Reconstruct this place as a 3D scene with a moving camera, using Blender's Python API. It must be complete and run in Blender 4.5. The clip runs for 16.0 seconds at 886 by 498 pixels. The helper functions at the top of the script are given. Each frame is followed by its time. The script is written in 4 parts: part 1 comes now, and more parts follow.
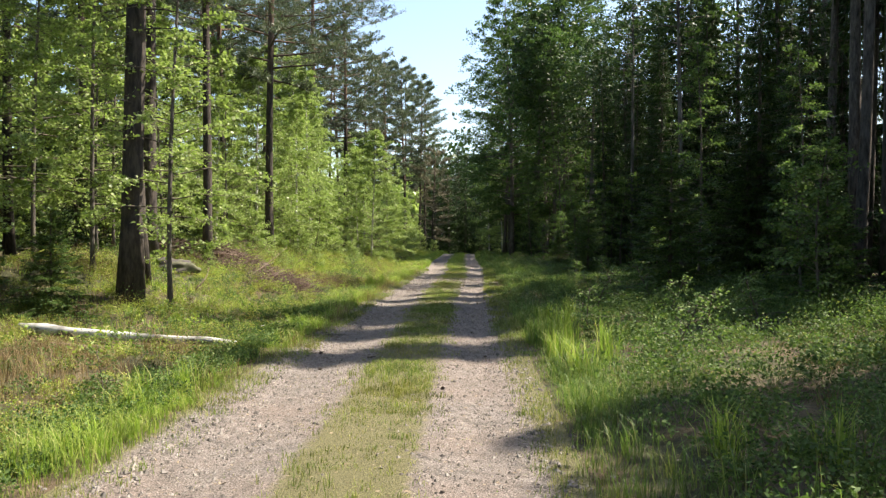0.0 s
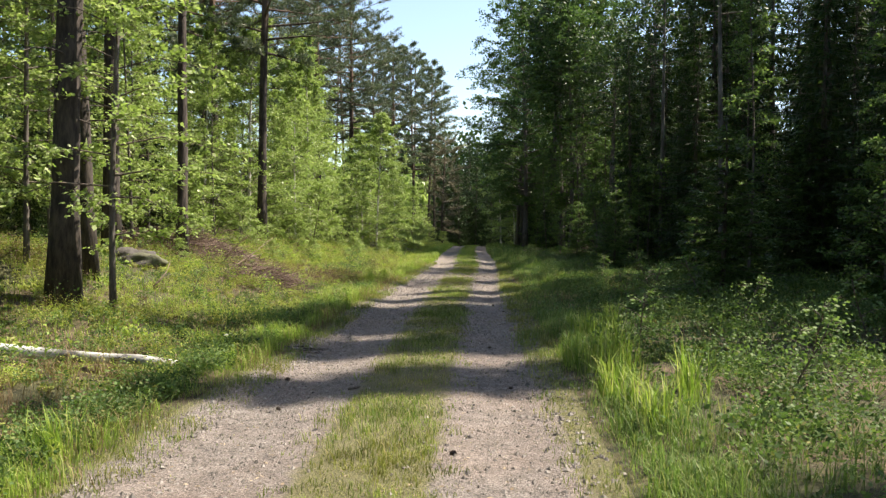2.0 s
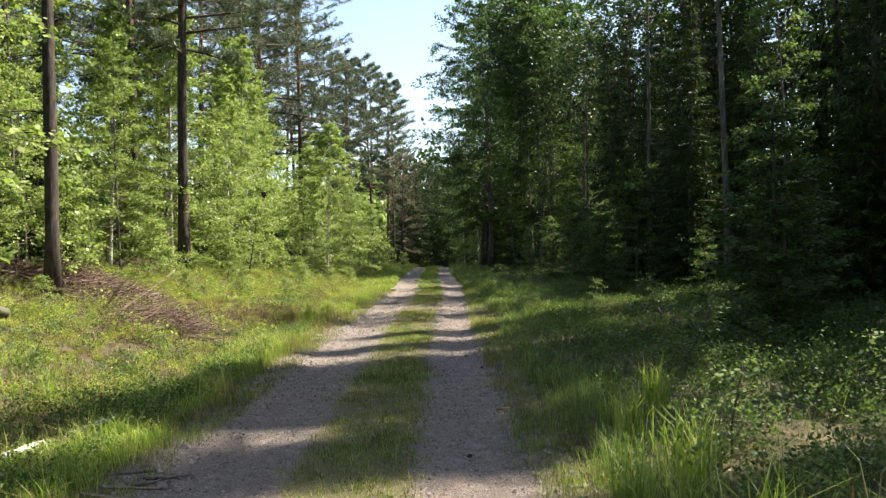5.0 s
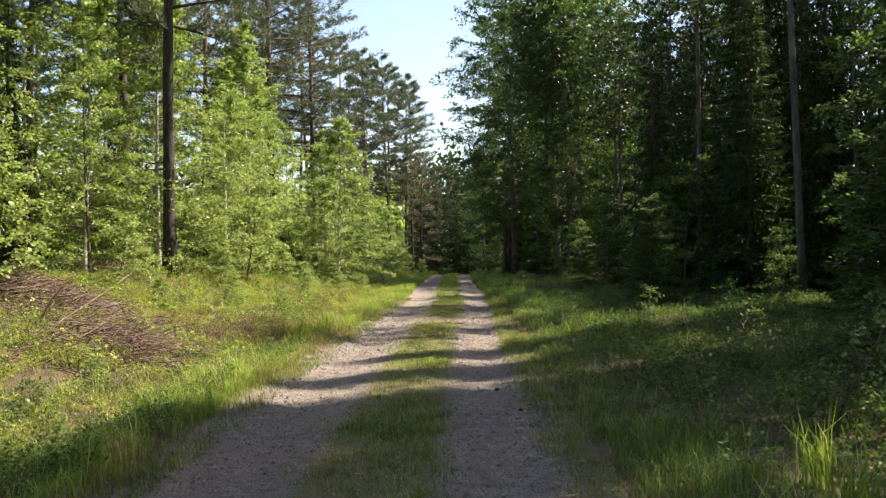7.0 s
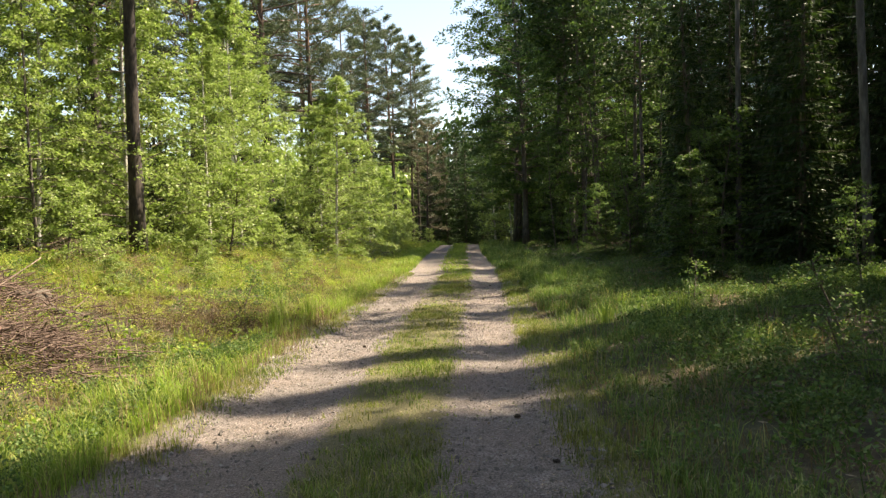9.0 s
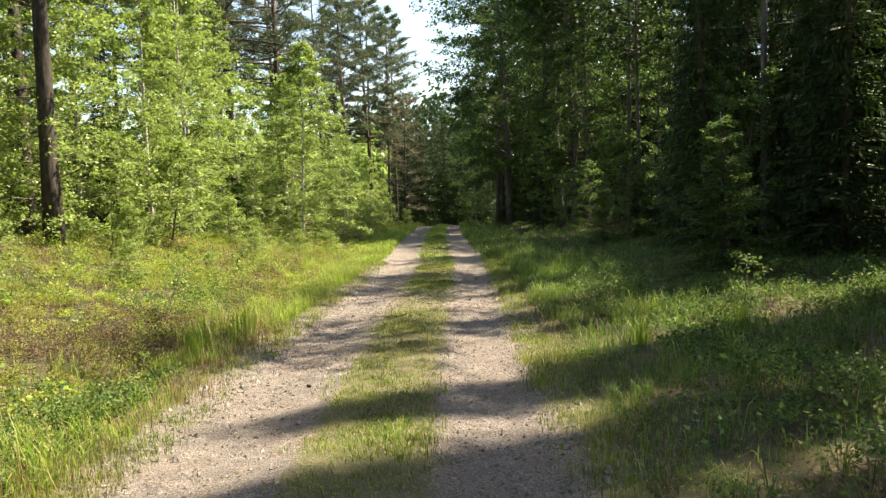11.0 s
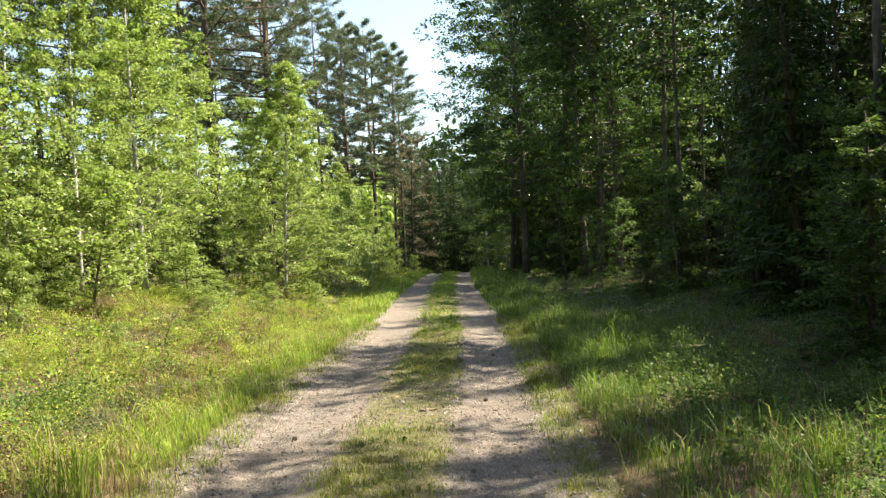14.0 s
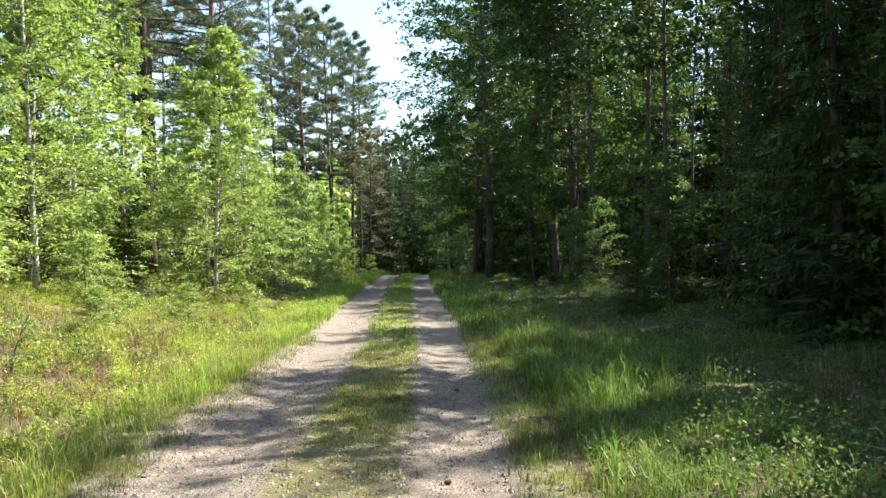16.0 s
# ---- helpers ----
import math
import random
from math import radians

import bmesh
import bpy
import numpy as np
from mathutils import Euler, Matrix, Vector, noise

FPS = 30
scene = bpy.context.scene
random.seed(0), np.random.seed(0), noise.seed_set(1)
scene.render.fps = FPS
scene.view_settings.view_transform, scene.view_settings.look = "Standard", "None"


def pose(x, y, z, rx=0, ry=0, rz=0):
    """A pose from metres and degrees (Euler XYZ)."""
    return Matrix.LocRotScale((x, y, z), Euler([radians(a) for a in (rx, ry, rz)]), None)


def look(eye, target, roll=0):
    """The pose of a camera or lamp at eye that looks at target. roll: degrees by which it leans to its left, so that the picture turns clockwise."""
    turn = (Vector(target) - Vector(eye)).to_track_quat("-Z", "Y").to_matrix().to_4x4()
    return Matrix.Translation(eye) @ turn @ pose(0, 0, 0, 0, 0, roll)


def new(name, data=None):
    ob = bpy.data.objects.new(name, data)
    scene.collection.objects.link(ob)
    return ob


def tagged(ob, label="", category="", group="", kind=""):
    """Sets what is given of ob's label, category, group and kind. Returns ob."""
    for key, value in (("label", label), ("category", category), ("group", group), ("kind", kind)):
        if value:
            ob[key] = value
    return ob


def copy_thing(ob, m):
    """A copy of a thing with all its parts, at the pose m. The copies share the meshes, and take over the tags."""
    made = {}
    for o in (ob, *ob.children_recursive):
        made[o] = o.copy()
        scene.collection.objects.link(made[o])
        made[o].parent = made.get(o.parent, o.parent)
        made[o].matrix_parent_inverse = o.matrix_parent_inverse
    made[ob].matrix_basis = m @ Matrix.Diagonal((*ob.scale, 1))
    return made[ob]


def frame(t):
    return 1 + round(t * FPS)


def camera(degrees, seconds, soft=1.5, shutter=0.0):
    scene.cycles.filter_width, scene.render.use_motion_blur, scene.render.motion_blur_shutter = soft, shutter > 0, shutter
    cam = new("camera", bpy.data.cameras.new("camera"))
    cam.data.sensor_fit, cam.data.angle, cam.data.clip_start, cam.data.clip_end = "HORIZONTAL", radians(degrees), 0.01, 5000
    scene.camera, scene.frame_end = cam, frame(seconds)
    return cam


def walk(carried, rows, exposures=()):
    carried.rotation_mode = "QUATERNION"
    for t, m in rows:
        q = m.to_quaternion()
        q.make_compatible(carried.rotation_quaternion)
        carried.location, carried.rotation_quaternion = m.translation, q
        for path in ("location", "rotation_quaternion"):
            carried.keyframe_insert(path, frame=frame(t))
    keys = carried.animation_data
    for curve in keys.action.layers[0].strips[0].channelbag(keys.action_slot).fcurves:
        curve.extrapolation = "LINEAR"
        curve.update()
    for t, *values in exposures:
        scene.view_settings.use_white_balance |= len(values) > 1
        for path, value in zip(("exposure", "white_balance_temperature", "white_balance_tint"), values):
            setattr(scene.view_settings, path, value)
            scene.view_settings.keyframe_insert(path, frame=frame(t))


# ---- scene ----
cam = camera(57.7, 16.0, 1.4)
PATH = [
    (0, (0.102, 0.062, 1.495), (0.037, 2.061, 1.462), 0.0),
    (0.5, (0.096, 0.763, 1.478), (-0.011, 2.759, 1.451), 1.7),
    (1, (0.06, 1.393, 1.479), (-0.075, 3.389, 1.485), 0.7),
    (1.5, (0.037, 2.092, 1.477), (-0.095, 4.087, 1.494), 0.8),
    (2, (-0.005, 2.811, 1.441), (-0.093, 4.808, 1.388), 0.5),
    (2.5, (-0.015, 3.431, 1.441), (-0.08, 5.428, 1.367), 0.3),
    (3, (-0.028, 4.07, 1.473), (-0.026, 6.07, 1.423), -0.9),
    (3.5, (-0.066, 4.745, 1.483), (-0.053, 6.745, 1.452), -1.9),
    (4, (-0.082, 5.466, 1.51), (-0.076, 7.466, 1.494), -2.8),
    (4.5, (-0.076, 6.112, 1.499), (-0.069, 8.112, 1.494), -1.6),
    (5, (-0.041, 6.82, 1.508), (-0.035, 8.82, 1.502), -1.1),
    (5.2, (-0.002, 7.106, 1.518), (-0.012, 9.106, 1.516), -0.9),
    (7.3, (-0.072, 10.095, 1.355), (-0.122, 12.095, 1.371), -1.2),
    (7.5, (-0.071, 10.335, 1.351), (-0.128, 12.334, 1.347), -1.3),
    (8, (-0.038, 10.964, 1.376), (-0.105, 12.962, 1.315), -1.5),
    (8.5, (-0.033, 11.57, 1.384), (-0.108, 13.568, 1.321), -1.6),
    (9, (-0.024, 12.175, 1.4), (-0.091, 14.173, 1.339), -1.9),
    (9.2, (-0.033, 12.464, 1.407), (-0.104, 14.461, 1.335), -2.0),
    (11.3, (-0.089, 15.396, 1.511), (-0.102, 17.393, 1.396), -2.2),
    (11.5, (-0.078, 15.68, 1.548), (-0.095, 17.677, 1.442), -2.1),
    (12, (-0.054, 16.327, 1.576), (-0.098, 18.325, 1.486), -2.7),
    (12.5, (-0.071, 17.065, 1.585), (-0.096, 19.063, 1.515), -2.5),
    (13, (-0.04, 17.726, 1.592), (-0.054, 19.726, 1.593), -2.8),
    (13.5, (-0.029, 18.491, 1.548), (-0.046, 20.49, 1.6), -2.4),
    (14, (-0.004, 19.219, 1.508), (-0.044, 21.218, 1.505), -2.5),
    (14.5, (0.061, 20.01, 1.486), (0.064, 22.007, 1.374), -1.7),
    (15, (0.057, 20.663, 1.477), (0.072, 22.661, 1.38), 0.5),
    (15.5, (0.078, 21.314, 1.489), (0.115, 23.313, 1.437), 0.2),
    (16, (0.034, 22.129, 1.458), (0.094, 24.128, 1.456), -0.9),
]
walk(cam, [(t, look(eye, target, roll)) for t, eye, target, roll in PATH],
     exposures=[(0, 1.42, 6850, 10), (2.0, 1.32, 6850, 10), (3.0, 1.34, 6800, 10), (5.0, 1.54, 6950, 11), (7.5, 1.42, 7500, 13), (8.0, 1.16, 7600, 11), (8.5, 1.56, 7600, 12), (9.2, 1.58, 7800, 10), (12.5, 1.78, 7600, 6), (13.5, 1.77, 7600, 5), (14.5, 1.74, 7300, 4), (15.2, 1.76, 6900, 4), (16, 1.92, 6700, 4)])

# ---- world and sun ----
SUN_AZIMUTH, SUN_HEIGHT = radians(70), radians(54.5)   # azimuth clockwise from +y
world = bpy.data.worlds.new("sky")
scene.world = world
world.use_nodes = True
wn = world.node_tree
sky = wn.nodes.new("ShaderNodeTexSky")
sky.sky_type, sky.sun_disc = "NISHITA", False
sky.sun_elevation, sky.sun_rotation = SUN_HEIGHT, SUN_AZIMUTH
wn.links.new(sky.outputs["Color"], wn.nodes["Background"].inputs["Color"])
wn.nodes["Background"].inputs["Strength"].default_value = 0.112
sun_from = Vector((math.sin(SUN_AZIMUTH) * math.cos(SUN_HEIGHT), math.cos(SUN_AZIMUTH) * math.cos(SUN_HEIGHT), math.sin(SUN_HEIGHT)))
sun_data = bpy.data.lights.new("sun", "SUN")
sun_data.energy, sun_data.angle, sun_data.color = 5.0, radians(0.6), (1.0, 0.93, 0.82)
sun = new("sun", sun_data)
sun.matrix_world = look(sun_from * 80, (0, 0, 0))

# ---- materials ----
rng = np.random.default_rng(7)


def nodes_of(name):
    m = bpy.data.materials.new(name)
    m.use_nodes = True
    return m, m.node_tree.nodes, m.node_tree.links


def ramp(nodes, links, value, stops):
    r = nodes.new("ShaderNodeValToRGB")
    while len(r.color_ramp.elements) < len(stops):
        r.color_ramp.elements.new(0.5)
    for e, (p, c) in zip(r.color_ramp.elements, stops):
        e.position, e.color = p, (*c, 1)
    links.new(value, r.inputs["Fac"])
    return r.outputs["Color"]


def noise_of(nodes, links, scale, detail=4.0, stretch=None, rough=0.55):
    co = nodes.new("ShaderNodeTexCoord").outputs["Object"]
    if stretch:
        mp = nodes.new("ShaderNodeMapping")
        mp.inputs["Scale"].default_value = stretch
        links.new(co, mp.inputs["Vector"])
        co = mp.outputs["Vector"]
    n = nodes.new("ShaderNodeTexNoise")
    n.inputs["Scale"].default_value, n.inputs["Detail"].default_value = scale, detail
    n.inputs["Roughness"].default_value = rough
    links.new(co, n.inputs["Vector"])
    return n.outputs["Fac"]


def mixed(nodes, links, fac, a, b, kind="MIX"):
    m = nodes.new("ShaderNodeMix")
    m.data_type, m.blend_type = "RGBA", kind
    for sock, v in ((m.inputs["Factor"], fac), (m.inputs["A"], a), (m.inputs["B"], b)):
        if isinstance(v, (int, float)):
            sock.default_value = v
        elif isinstance(v, tuple):
            sock.default_value = (*v, 1)
        else:
            links.new(v, sock)
    return m.outputs["Result"]


def bumped(nodes, links, height, strength, distance):
    b = nodes.new("ShaderNodeBump")
    b.inputs["Strength"].default_value, b.inputs["Distance"].default_value = strength, distance
    links.new(height, b.inputs["Height"])
    links.new(b.outputs["Normal"], nodes["Principled BSDF"].inputs["Normal"])


def foliage(name, stops, through_light=0.45, gloss=0.4, patch=0.0, glow=(1.2, 1.35, 0.8), sheen=0.22, clump=0.0):
    """Thin leaves: each island takes its own tone; light passes through them."""
    m, n, l = nodes_of(name)
    geo = n.new("ShaderNodeNewGeometry")
    col = ramp(n, l, geo.outputs["Random Per Island"], stops)
    if patch:
        col = mixed(n, l, ramp(n, l, noise_of(n, l, 0.9, 3), [(0.42, (0, 0, 0)), (0.62, (patch, patch, patch))]), col, (0.22, 0.15, 0.06))
    if clump:
        lo, hi = 1 - clump, 1 + 0.7 * clump
        col = mixed(n, l, 1.0, col, ramp(n, l, noise_of(n, l, 2.6, 4), [(0.34, (lo, lo, lo)), (0.66, (hi, hi * 0.97, hi * 0.9))]), "MULTIPLY")
    p = n["Principled BSDF"]
    p.inputs["Roughness"].default_value = gloss
    p.inputs["Specular IOR Level"].default_value = sheen
    l.new(col, p.inputs["Base Color"])
    t = n.new("ShaderNodeBsdfTranslucent")
    l.new(mixed(n, l, 1.0, col, glow, "MULTIPLY"), t.inputs["Color"])
    mx = n.new("ShaderNodeMixShader")
    mx.inputs["Fac"].default_value = through_light
    l.new(p.outputs["BSDF"], mx.inputs[1])
    l.new(t.outputs["BSDF"], mx.inputs[2])
    l.new(mx.outputs["Shader"], n["Material Output"].inputs["Surface"])
    return m


def bark(name, low, high, crack, scale, turn_at=None, upper=None):
    m, n, l = nodes_of(name)
    fine = noise_of(n, l, scale, 6, (1, 1, 0.25), 0.65)
    col = ramp(n, l, fine, [(0.3, crack), (0.47, low), (0.7, high)])
    if upper:
        xyz = n.new("ShaderNodeSeparateXYZ")
        l.new(n.new("ShaderNodeTexCoord").outputs["Object"], xyz.inputs["Vector"])
        rg = n.new("ShaderNodeMapRange")
        rg.inputs["From Min"].default_value, rg.inputs["From Max"].default_value = turn_at
        l.new(xyz.outputs["Z"], rg.inputs["Value"])
        col = mixed(n, l, rg.outputs["Result"], col, upper)
        col = mixed(n, l, 0.35, col, ramp(n, l, fine, [(0.35, crack), (0.65, high)]))
    l.new(col, n["Principled BSDF"].inputs["Base Color"])
    n["Principled BSDF"].inputs["Roughness"].default_value = 0.9
    bumped(n, l, fine, 0.9, 0.02)
    return m


def birch_bark(name):
    m, n, l = nodes_of(name)
    bands = noise_of(n, l, 5, 5, (1, 1, 5), 0.7)
    blot = noise_of(n, l, 1.6, 3)
    col = ramp(n, l, bands, [(0.36, (0.05, 0.045, 0.04)), (0.43, (0.42, 0.40, 0.37)), (0.7, (0.66, 0.64, 0.60))])
    col = mixed(n, l, ramp(n, l, blot, [(0.55, (0, 0, 0)), (0.66, (1, 1, 1))]), col, (0.08, 0.075, 0.065))
    l.new(col, n["Principled BSDF"].inputs["Base Color"])
    n["Principled BSDF"].inputs["Roughness"].default_value = 0.7
    bumped(n, l, bands, 0.5, 0.006)
    return m


def dirt(name):
    m, n, l = nodes_of(name)
    big, mid, fine = noise_of(n, l, 0.8, 4), noise_of(n, l, 7, 6, None, 0.7), noise_of(n, l, 70, 4, None, 0.7)
    col = ramp(n, l, mid, [(0.28, (0.095, 0.083, 0.075)), (0.5, (0.192, 0.164, 0.146)), (0.72, (0.285, 0.253, 0.23))])
    col = mixed(n, l, ramp(n, l, big, [(0.4, (0, 0, 0)), (0.65, (0.6, 0.6, 0.6))]), col, (0.215, 0.165, 0.137))
    col = mixed(n, l, 0.75, col, ramp(n, l, fine, [(0.36, (0.22, 0.21, 0.20)), (0.5, (0.9, 0.9, 0.9)), (0.64, (1.9, 1.85, 1.8))]), "MULTIPLY")
    verge = n.new("ShaderNodeAttribute")
    verge.attribute_name = "verge"
    add = n.new("ShaderNodeMath")
    add.operation = "MULTIPLY_ADD"
    l.new(mid, add.inputs[0])
    add.inputs[1].default_value = 1.3
    add.inputs[2].default_value = -0.65
    add2 = n.new("ShaderNodeMath")
    l.new(add.outputs[0], add2.inputs[0])
    l.new(verge.outputs["Fac"], add2.inputs[1])
    soil = ramp(n, l, fine, [(0.3, (0.06, 0.053, 0.028)), (0.55, (0.15, 0.138, 0.058)), (0.75, (0.28, 0.245, 0.13))])
    col = mixed(n, l, ramp(n, l, add2.outputs[0], [(0.35, (0, 0, 0)), (0.65, (1, 1, 1))]), col, soil)
    l.new(col, n["Principled BSDF"].inputs["Base Color"])
    n["Principled BSDF"].inputs["Roughness"].default_value = 0.95
    bumped(n, l, mixed(n, l, 0.5, mid, fine), 1.0, 0.045)
    return m


def forest_soil(name):
    m, n, l = nodes_of(name)
    big, mid, fine = noise_of(n, l, 0.55, 4), noise_of(n, l, 5, 5, None, 0.65), noise_of(n, l, 45, 4, None, 0.7)
    moss = ramp(n, l, mid, [(0.3, (0.022, 0.025, 0.01)), (0.5, (0.055, 0.056, 0.02)), (0.7, (0.11, 0.10, 0.04))])
    litter = ramp(n, l, mid, [(0.3, (0.045, 0.03, 0.018)), (0.55, (0.12, 0.08, 0.045)), (0.75, (0.22, 0.155, 0.085))])
    col = mixed(n, l, ramp(n, l, big, [(0.42, (0, 0, 0)), (0.6, (0.85, 0.85, 0.85))]), moss, litter)
    col = mixed(n, l, 0.6, col, ramp(n, l, fine, [(0.3, (0.4, 0.4, 0.4)), (0.6, (1.1, 1.1, 1.1))]), "MULTIPLY")
    l.new(col, n["Principled BSDF"].inputs["Base Color"])
    n["Principled BSDF"].inputs["Roughness"].default_value = 1.0
    bumped(n, l, mixed(n, l, 0.35, mid, fine), 0.9, 0.06)
    return m


def stone(name, dark, light):
    m, n, l = nodes_of(name)
    a = noise_of(n, l, 9, 6, None, 0.7)
    col = ramp(n, l, a, [(0.3, dark), (0.7, light)])
    col = mixed(n, l, ramp(n, l, noise_of(n, l, 3, 4), [(0.5, (0, 0, 0)), (0.62, (0.8, 0.8, 0.8))]), col, (0.12, 0.13, 0.06))
    info = n.new("ShaderNodeObjectInfo")
    col = mixed(n, l, 0.3, col, ramp(n, l, info.outputs["Random"], [(0, (0.06, 0.05, 0.042)), (1, (0.10, 0.085, 0.072))]))
    l.new(col, n["Principled BSDF"].inputs["Base Color"])
    n["Principled BSDF"].inputs["Roughness"].default_value = 0.85
    bumped(n, l, a, 0.7, 0.03)
    return m


def chips(name, stops):
    m, n, l = nodes_of(name)
    l.new(ramp(n, l, n.new("ShaderNodeNewGeometry").outputs["Random Per Island"], stops), n["Principled BSDF"].inputs["Base Color"])
    n["Principled BSDF"].inputs["Roughness"].default_value = 0.85
    return m


M_DIRT, M_SOIL = dirt("gravel_track"), forest_soil("forest_floor")
M_PINE_BARK = bark("pine_bark", (0.045, 0.035, 0.029), (0.10, 0.078, 0.064), (0.01, 0.008, 0.007), 14, (7, 12), (0.20, 0.115, 0.07))
M_SPRUCE_BARK = bark("spruce_bark", (0.095, 0.08, 0.068), (0.19, 0.165, 0.145), (0.025, 0.02, 0.018), 18)
M_TWIG = bark("twig_bark", (0.10, 0.08, 0.06), (0.20, 0.16, 0.13), (0.04, 0.03, 0.025), 25)
M_DEAD = bark("dead_wood", (0.24, 0.17, 0.13), (0.40, 0.31, 0.25), (0.08, 0.055, 0.04), 20)
M_BRUSH = bark("dry_brush", (0.125, 0.082, 0.062), (0.24, 0.17, 0.135), (0.045, 0.03, 0.023), 20)
M_BIRCH_BARK = birch_bark("birch_bark")
M_OLD_BIRCH = bark("old_birch_bark", (0.085, 0.078, 0.07), (0.21, 0.195, 0.18), (0.04, 0.035, 0.03), 7)
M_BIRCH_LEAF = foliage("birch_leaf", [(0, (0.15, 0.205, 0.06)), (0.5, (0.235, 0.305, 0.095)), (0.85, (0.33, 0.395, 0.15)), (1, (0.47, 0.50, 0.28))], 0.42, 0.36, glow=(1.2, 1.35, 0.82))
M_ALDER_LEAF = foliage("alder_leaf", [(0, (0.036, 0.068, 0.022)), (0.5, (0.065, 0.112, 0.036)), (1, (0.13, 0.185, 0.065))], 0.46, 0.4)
# darker copy of the birch leaf: the wood's shade is painted into its colour
M_SHADE_TONED_LEAF = foliage("shade_toned_leaf", [(0, (0.026, 0.05, 0.018)), (0.5, (0.046, 0.078, 0.027)), (1, (0.085, 0.125, 0.042))], 0.28, 0.45)
M_SPRUCE = foliage("spruce_needle", [(0, (0.022, 0.042, 0.016)), (0.6, (0.038, 0.07, 0.022)), (1, (0.07, 0.11, 0.03))], 0.2, 0.5)
M_YOUNG_SPRUCE = foliage("young_spruce_needle", [(0, (0.042, 0.078, 0.024)), (0.6, (0.078, 0.13, 0.038)), (1, (0.17, 0.235, 0.075))], 0.34, 0.42)
M_PINE = foliage("pine_needle", [(0, (0.055, 0.076, 0.05)), (0.6, (0.1, 0.125, 0.083)), (1, (0.165, 0.18, 0.12))], 0.25, 0.45)
M_DRY_NEEDLE = foliage("dry_needle", [(0, (0.11, 0.095, 0.07)), (0.6, (0.18, 0.155, 0.115)), (1, (0.22, 0.20, 0.14))], 0.2, 0.6)
M_GRASS = foliage("grass_blade", [(0, (0.15, 0.24, 0.045)), (0.5, (0.25, 0.35, 0.07)), (0.8, (0.35, 0.42, 0.11)), (1, (0.48, 0.45, 0.22))], 0.45, 0.45, clump=0.3)
M_SHORT_GRASS = foliage("short_grass", [(0, (0.10, 0.16, 0.035)), (0.5, (0.18, 0.245, 0.06)), (0.8, (0.27, 0.30, 0.10)), (1, (0.42, 0.37, 0.20))], 0.4, 0.5, 0.35, clump=0.4)
M_WOOD_GRASS = foliage("wood_grass", [(0, (0.08, 0.14, 0.038)), (0.5, (0.14, 0.215, 0.06)), (0.85, (0.22, 0.295, 0.09)), (1, (0.36, 0.34, 0.17))], 0.4, 0.45, clump=0.35)
M_SAPLING = foliage("sapling_leaf", [(0, (0.07, 0.12, 0.04)), (0.5, (0.12, 0.185, 0.06)), (1, (0.2, 0.27, 0.1))], 0.4, 0.6, sheen=0.15)
M_DRY_GRASS = foliage("dry_grass", [(0, (0.14, 0.09, 0.055)), (0.6, (0.24, 0.17, 0.10)), (1, (0.36, 0.28, 0.16))], 0.35, 0.6)
M_HEATHER = foliage("heather_twig", [(0, (0.085, 0.055, 0.042)), (0.6, (0.16, 0.11, 0.075)), (1, (0.27, 0.20, 0.12))], 0.25, 0.6)
M_BERRY = foliage("bilberry_leaf", [(0, (0.06, 0.105, 0.034)), (0.5, (0.10, 0.165, 0.052)), (0.9, (0.165, 0.235, 0.08)), (1, (0.24, 0.23, 0.09))], 0.36, 0.55, sheen=0.18, clump=0.4)
M_HEATH = foliage("heath_leaf", [(0, (0.20, 0.275, 0.055)), (0.5, (0.32, 0.405, 0.09)), (0.8, (0.42, 0.465, 0.12)), (1, (0.46, 0.38, 0.17))], 0.42, 0.55, 0.4, clump=0.35)
M_STONE = stone("mossy_stone", (0.035, 0.03, 0.027), (0.11, 0.098, 0.088))
M_PEBBLE = chips("pebbles", [(0, (0.10, 0.088, 0.078)), (0.6, (0.20, 0.172, 0.15)), (1, (0.31, 0.28, 0.25))])
M_LITTER = chips("dry_litter", [(0, (0.10, 0.07, 0.04)), (0.5, (0.22, 0.16, 0.10)), (1, (0.38, 0.30, 0.20))])
M_CONE = bark("cone_scales", (0.07, 0.05, 0.035), (0.14, 0.1, 0.07), (0.015, 0.012, 0.01), 60)


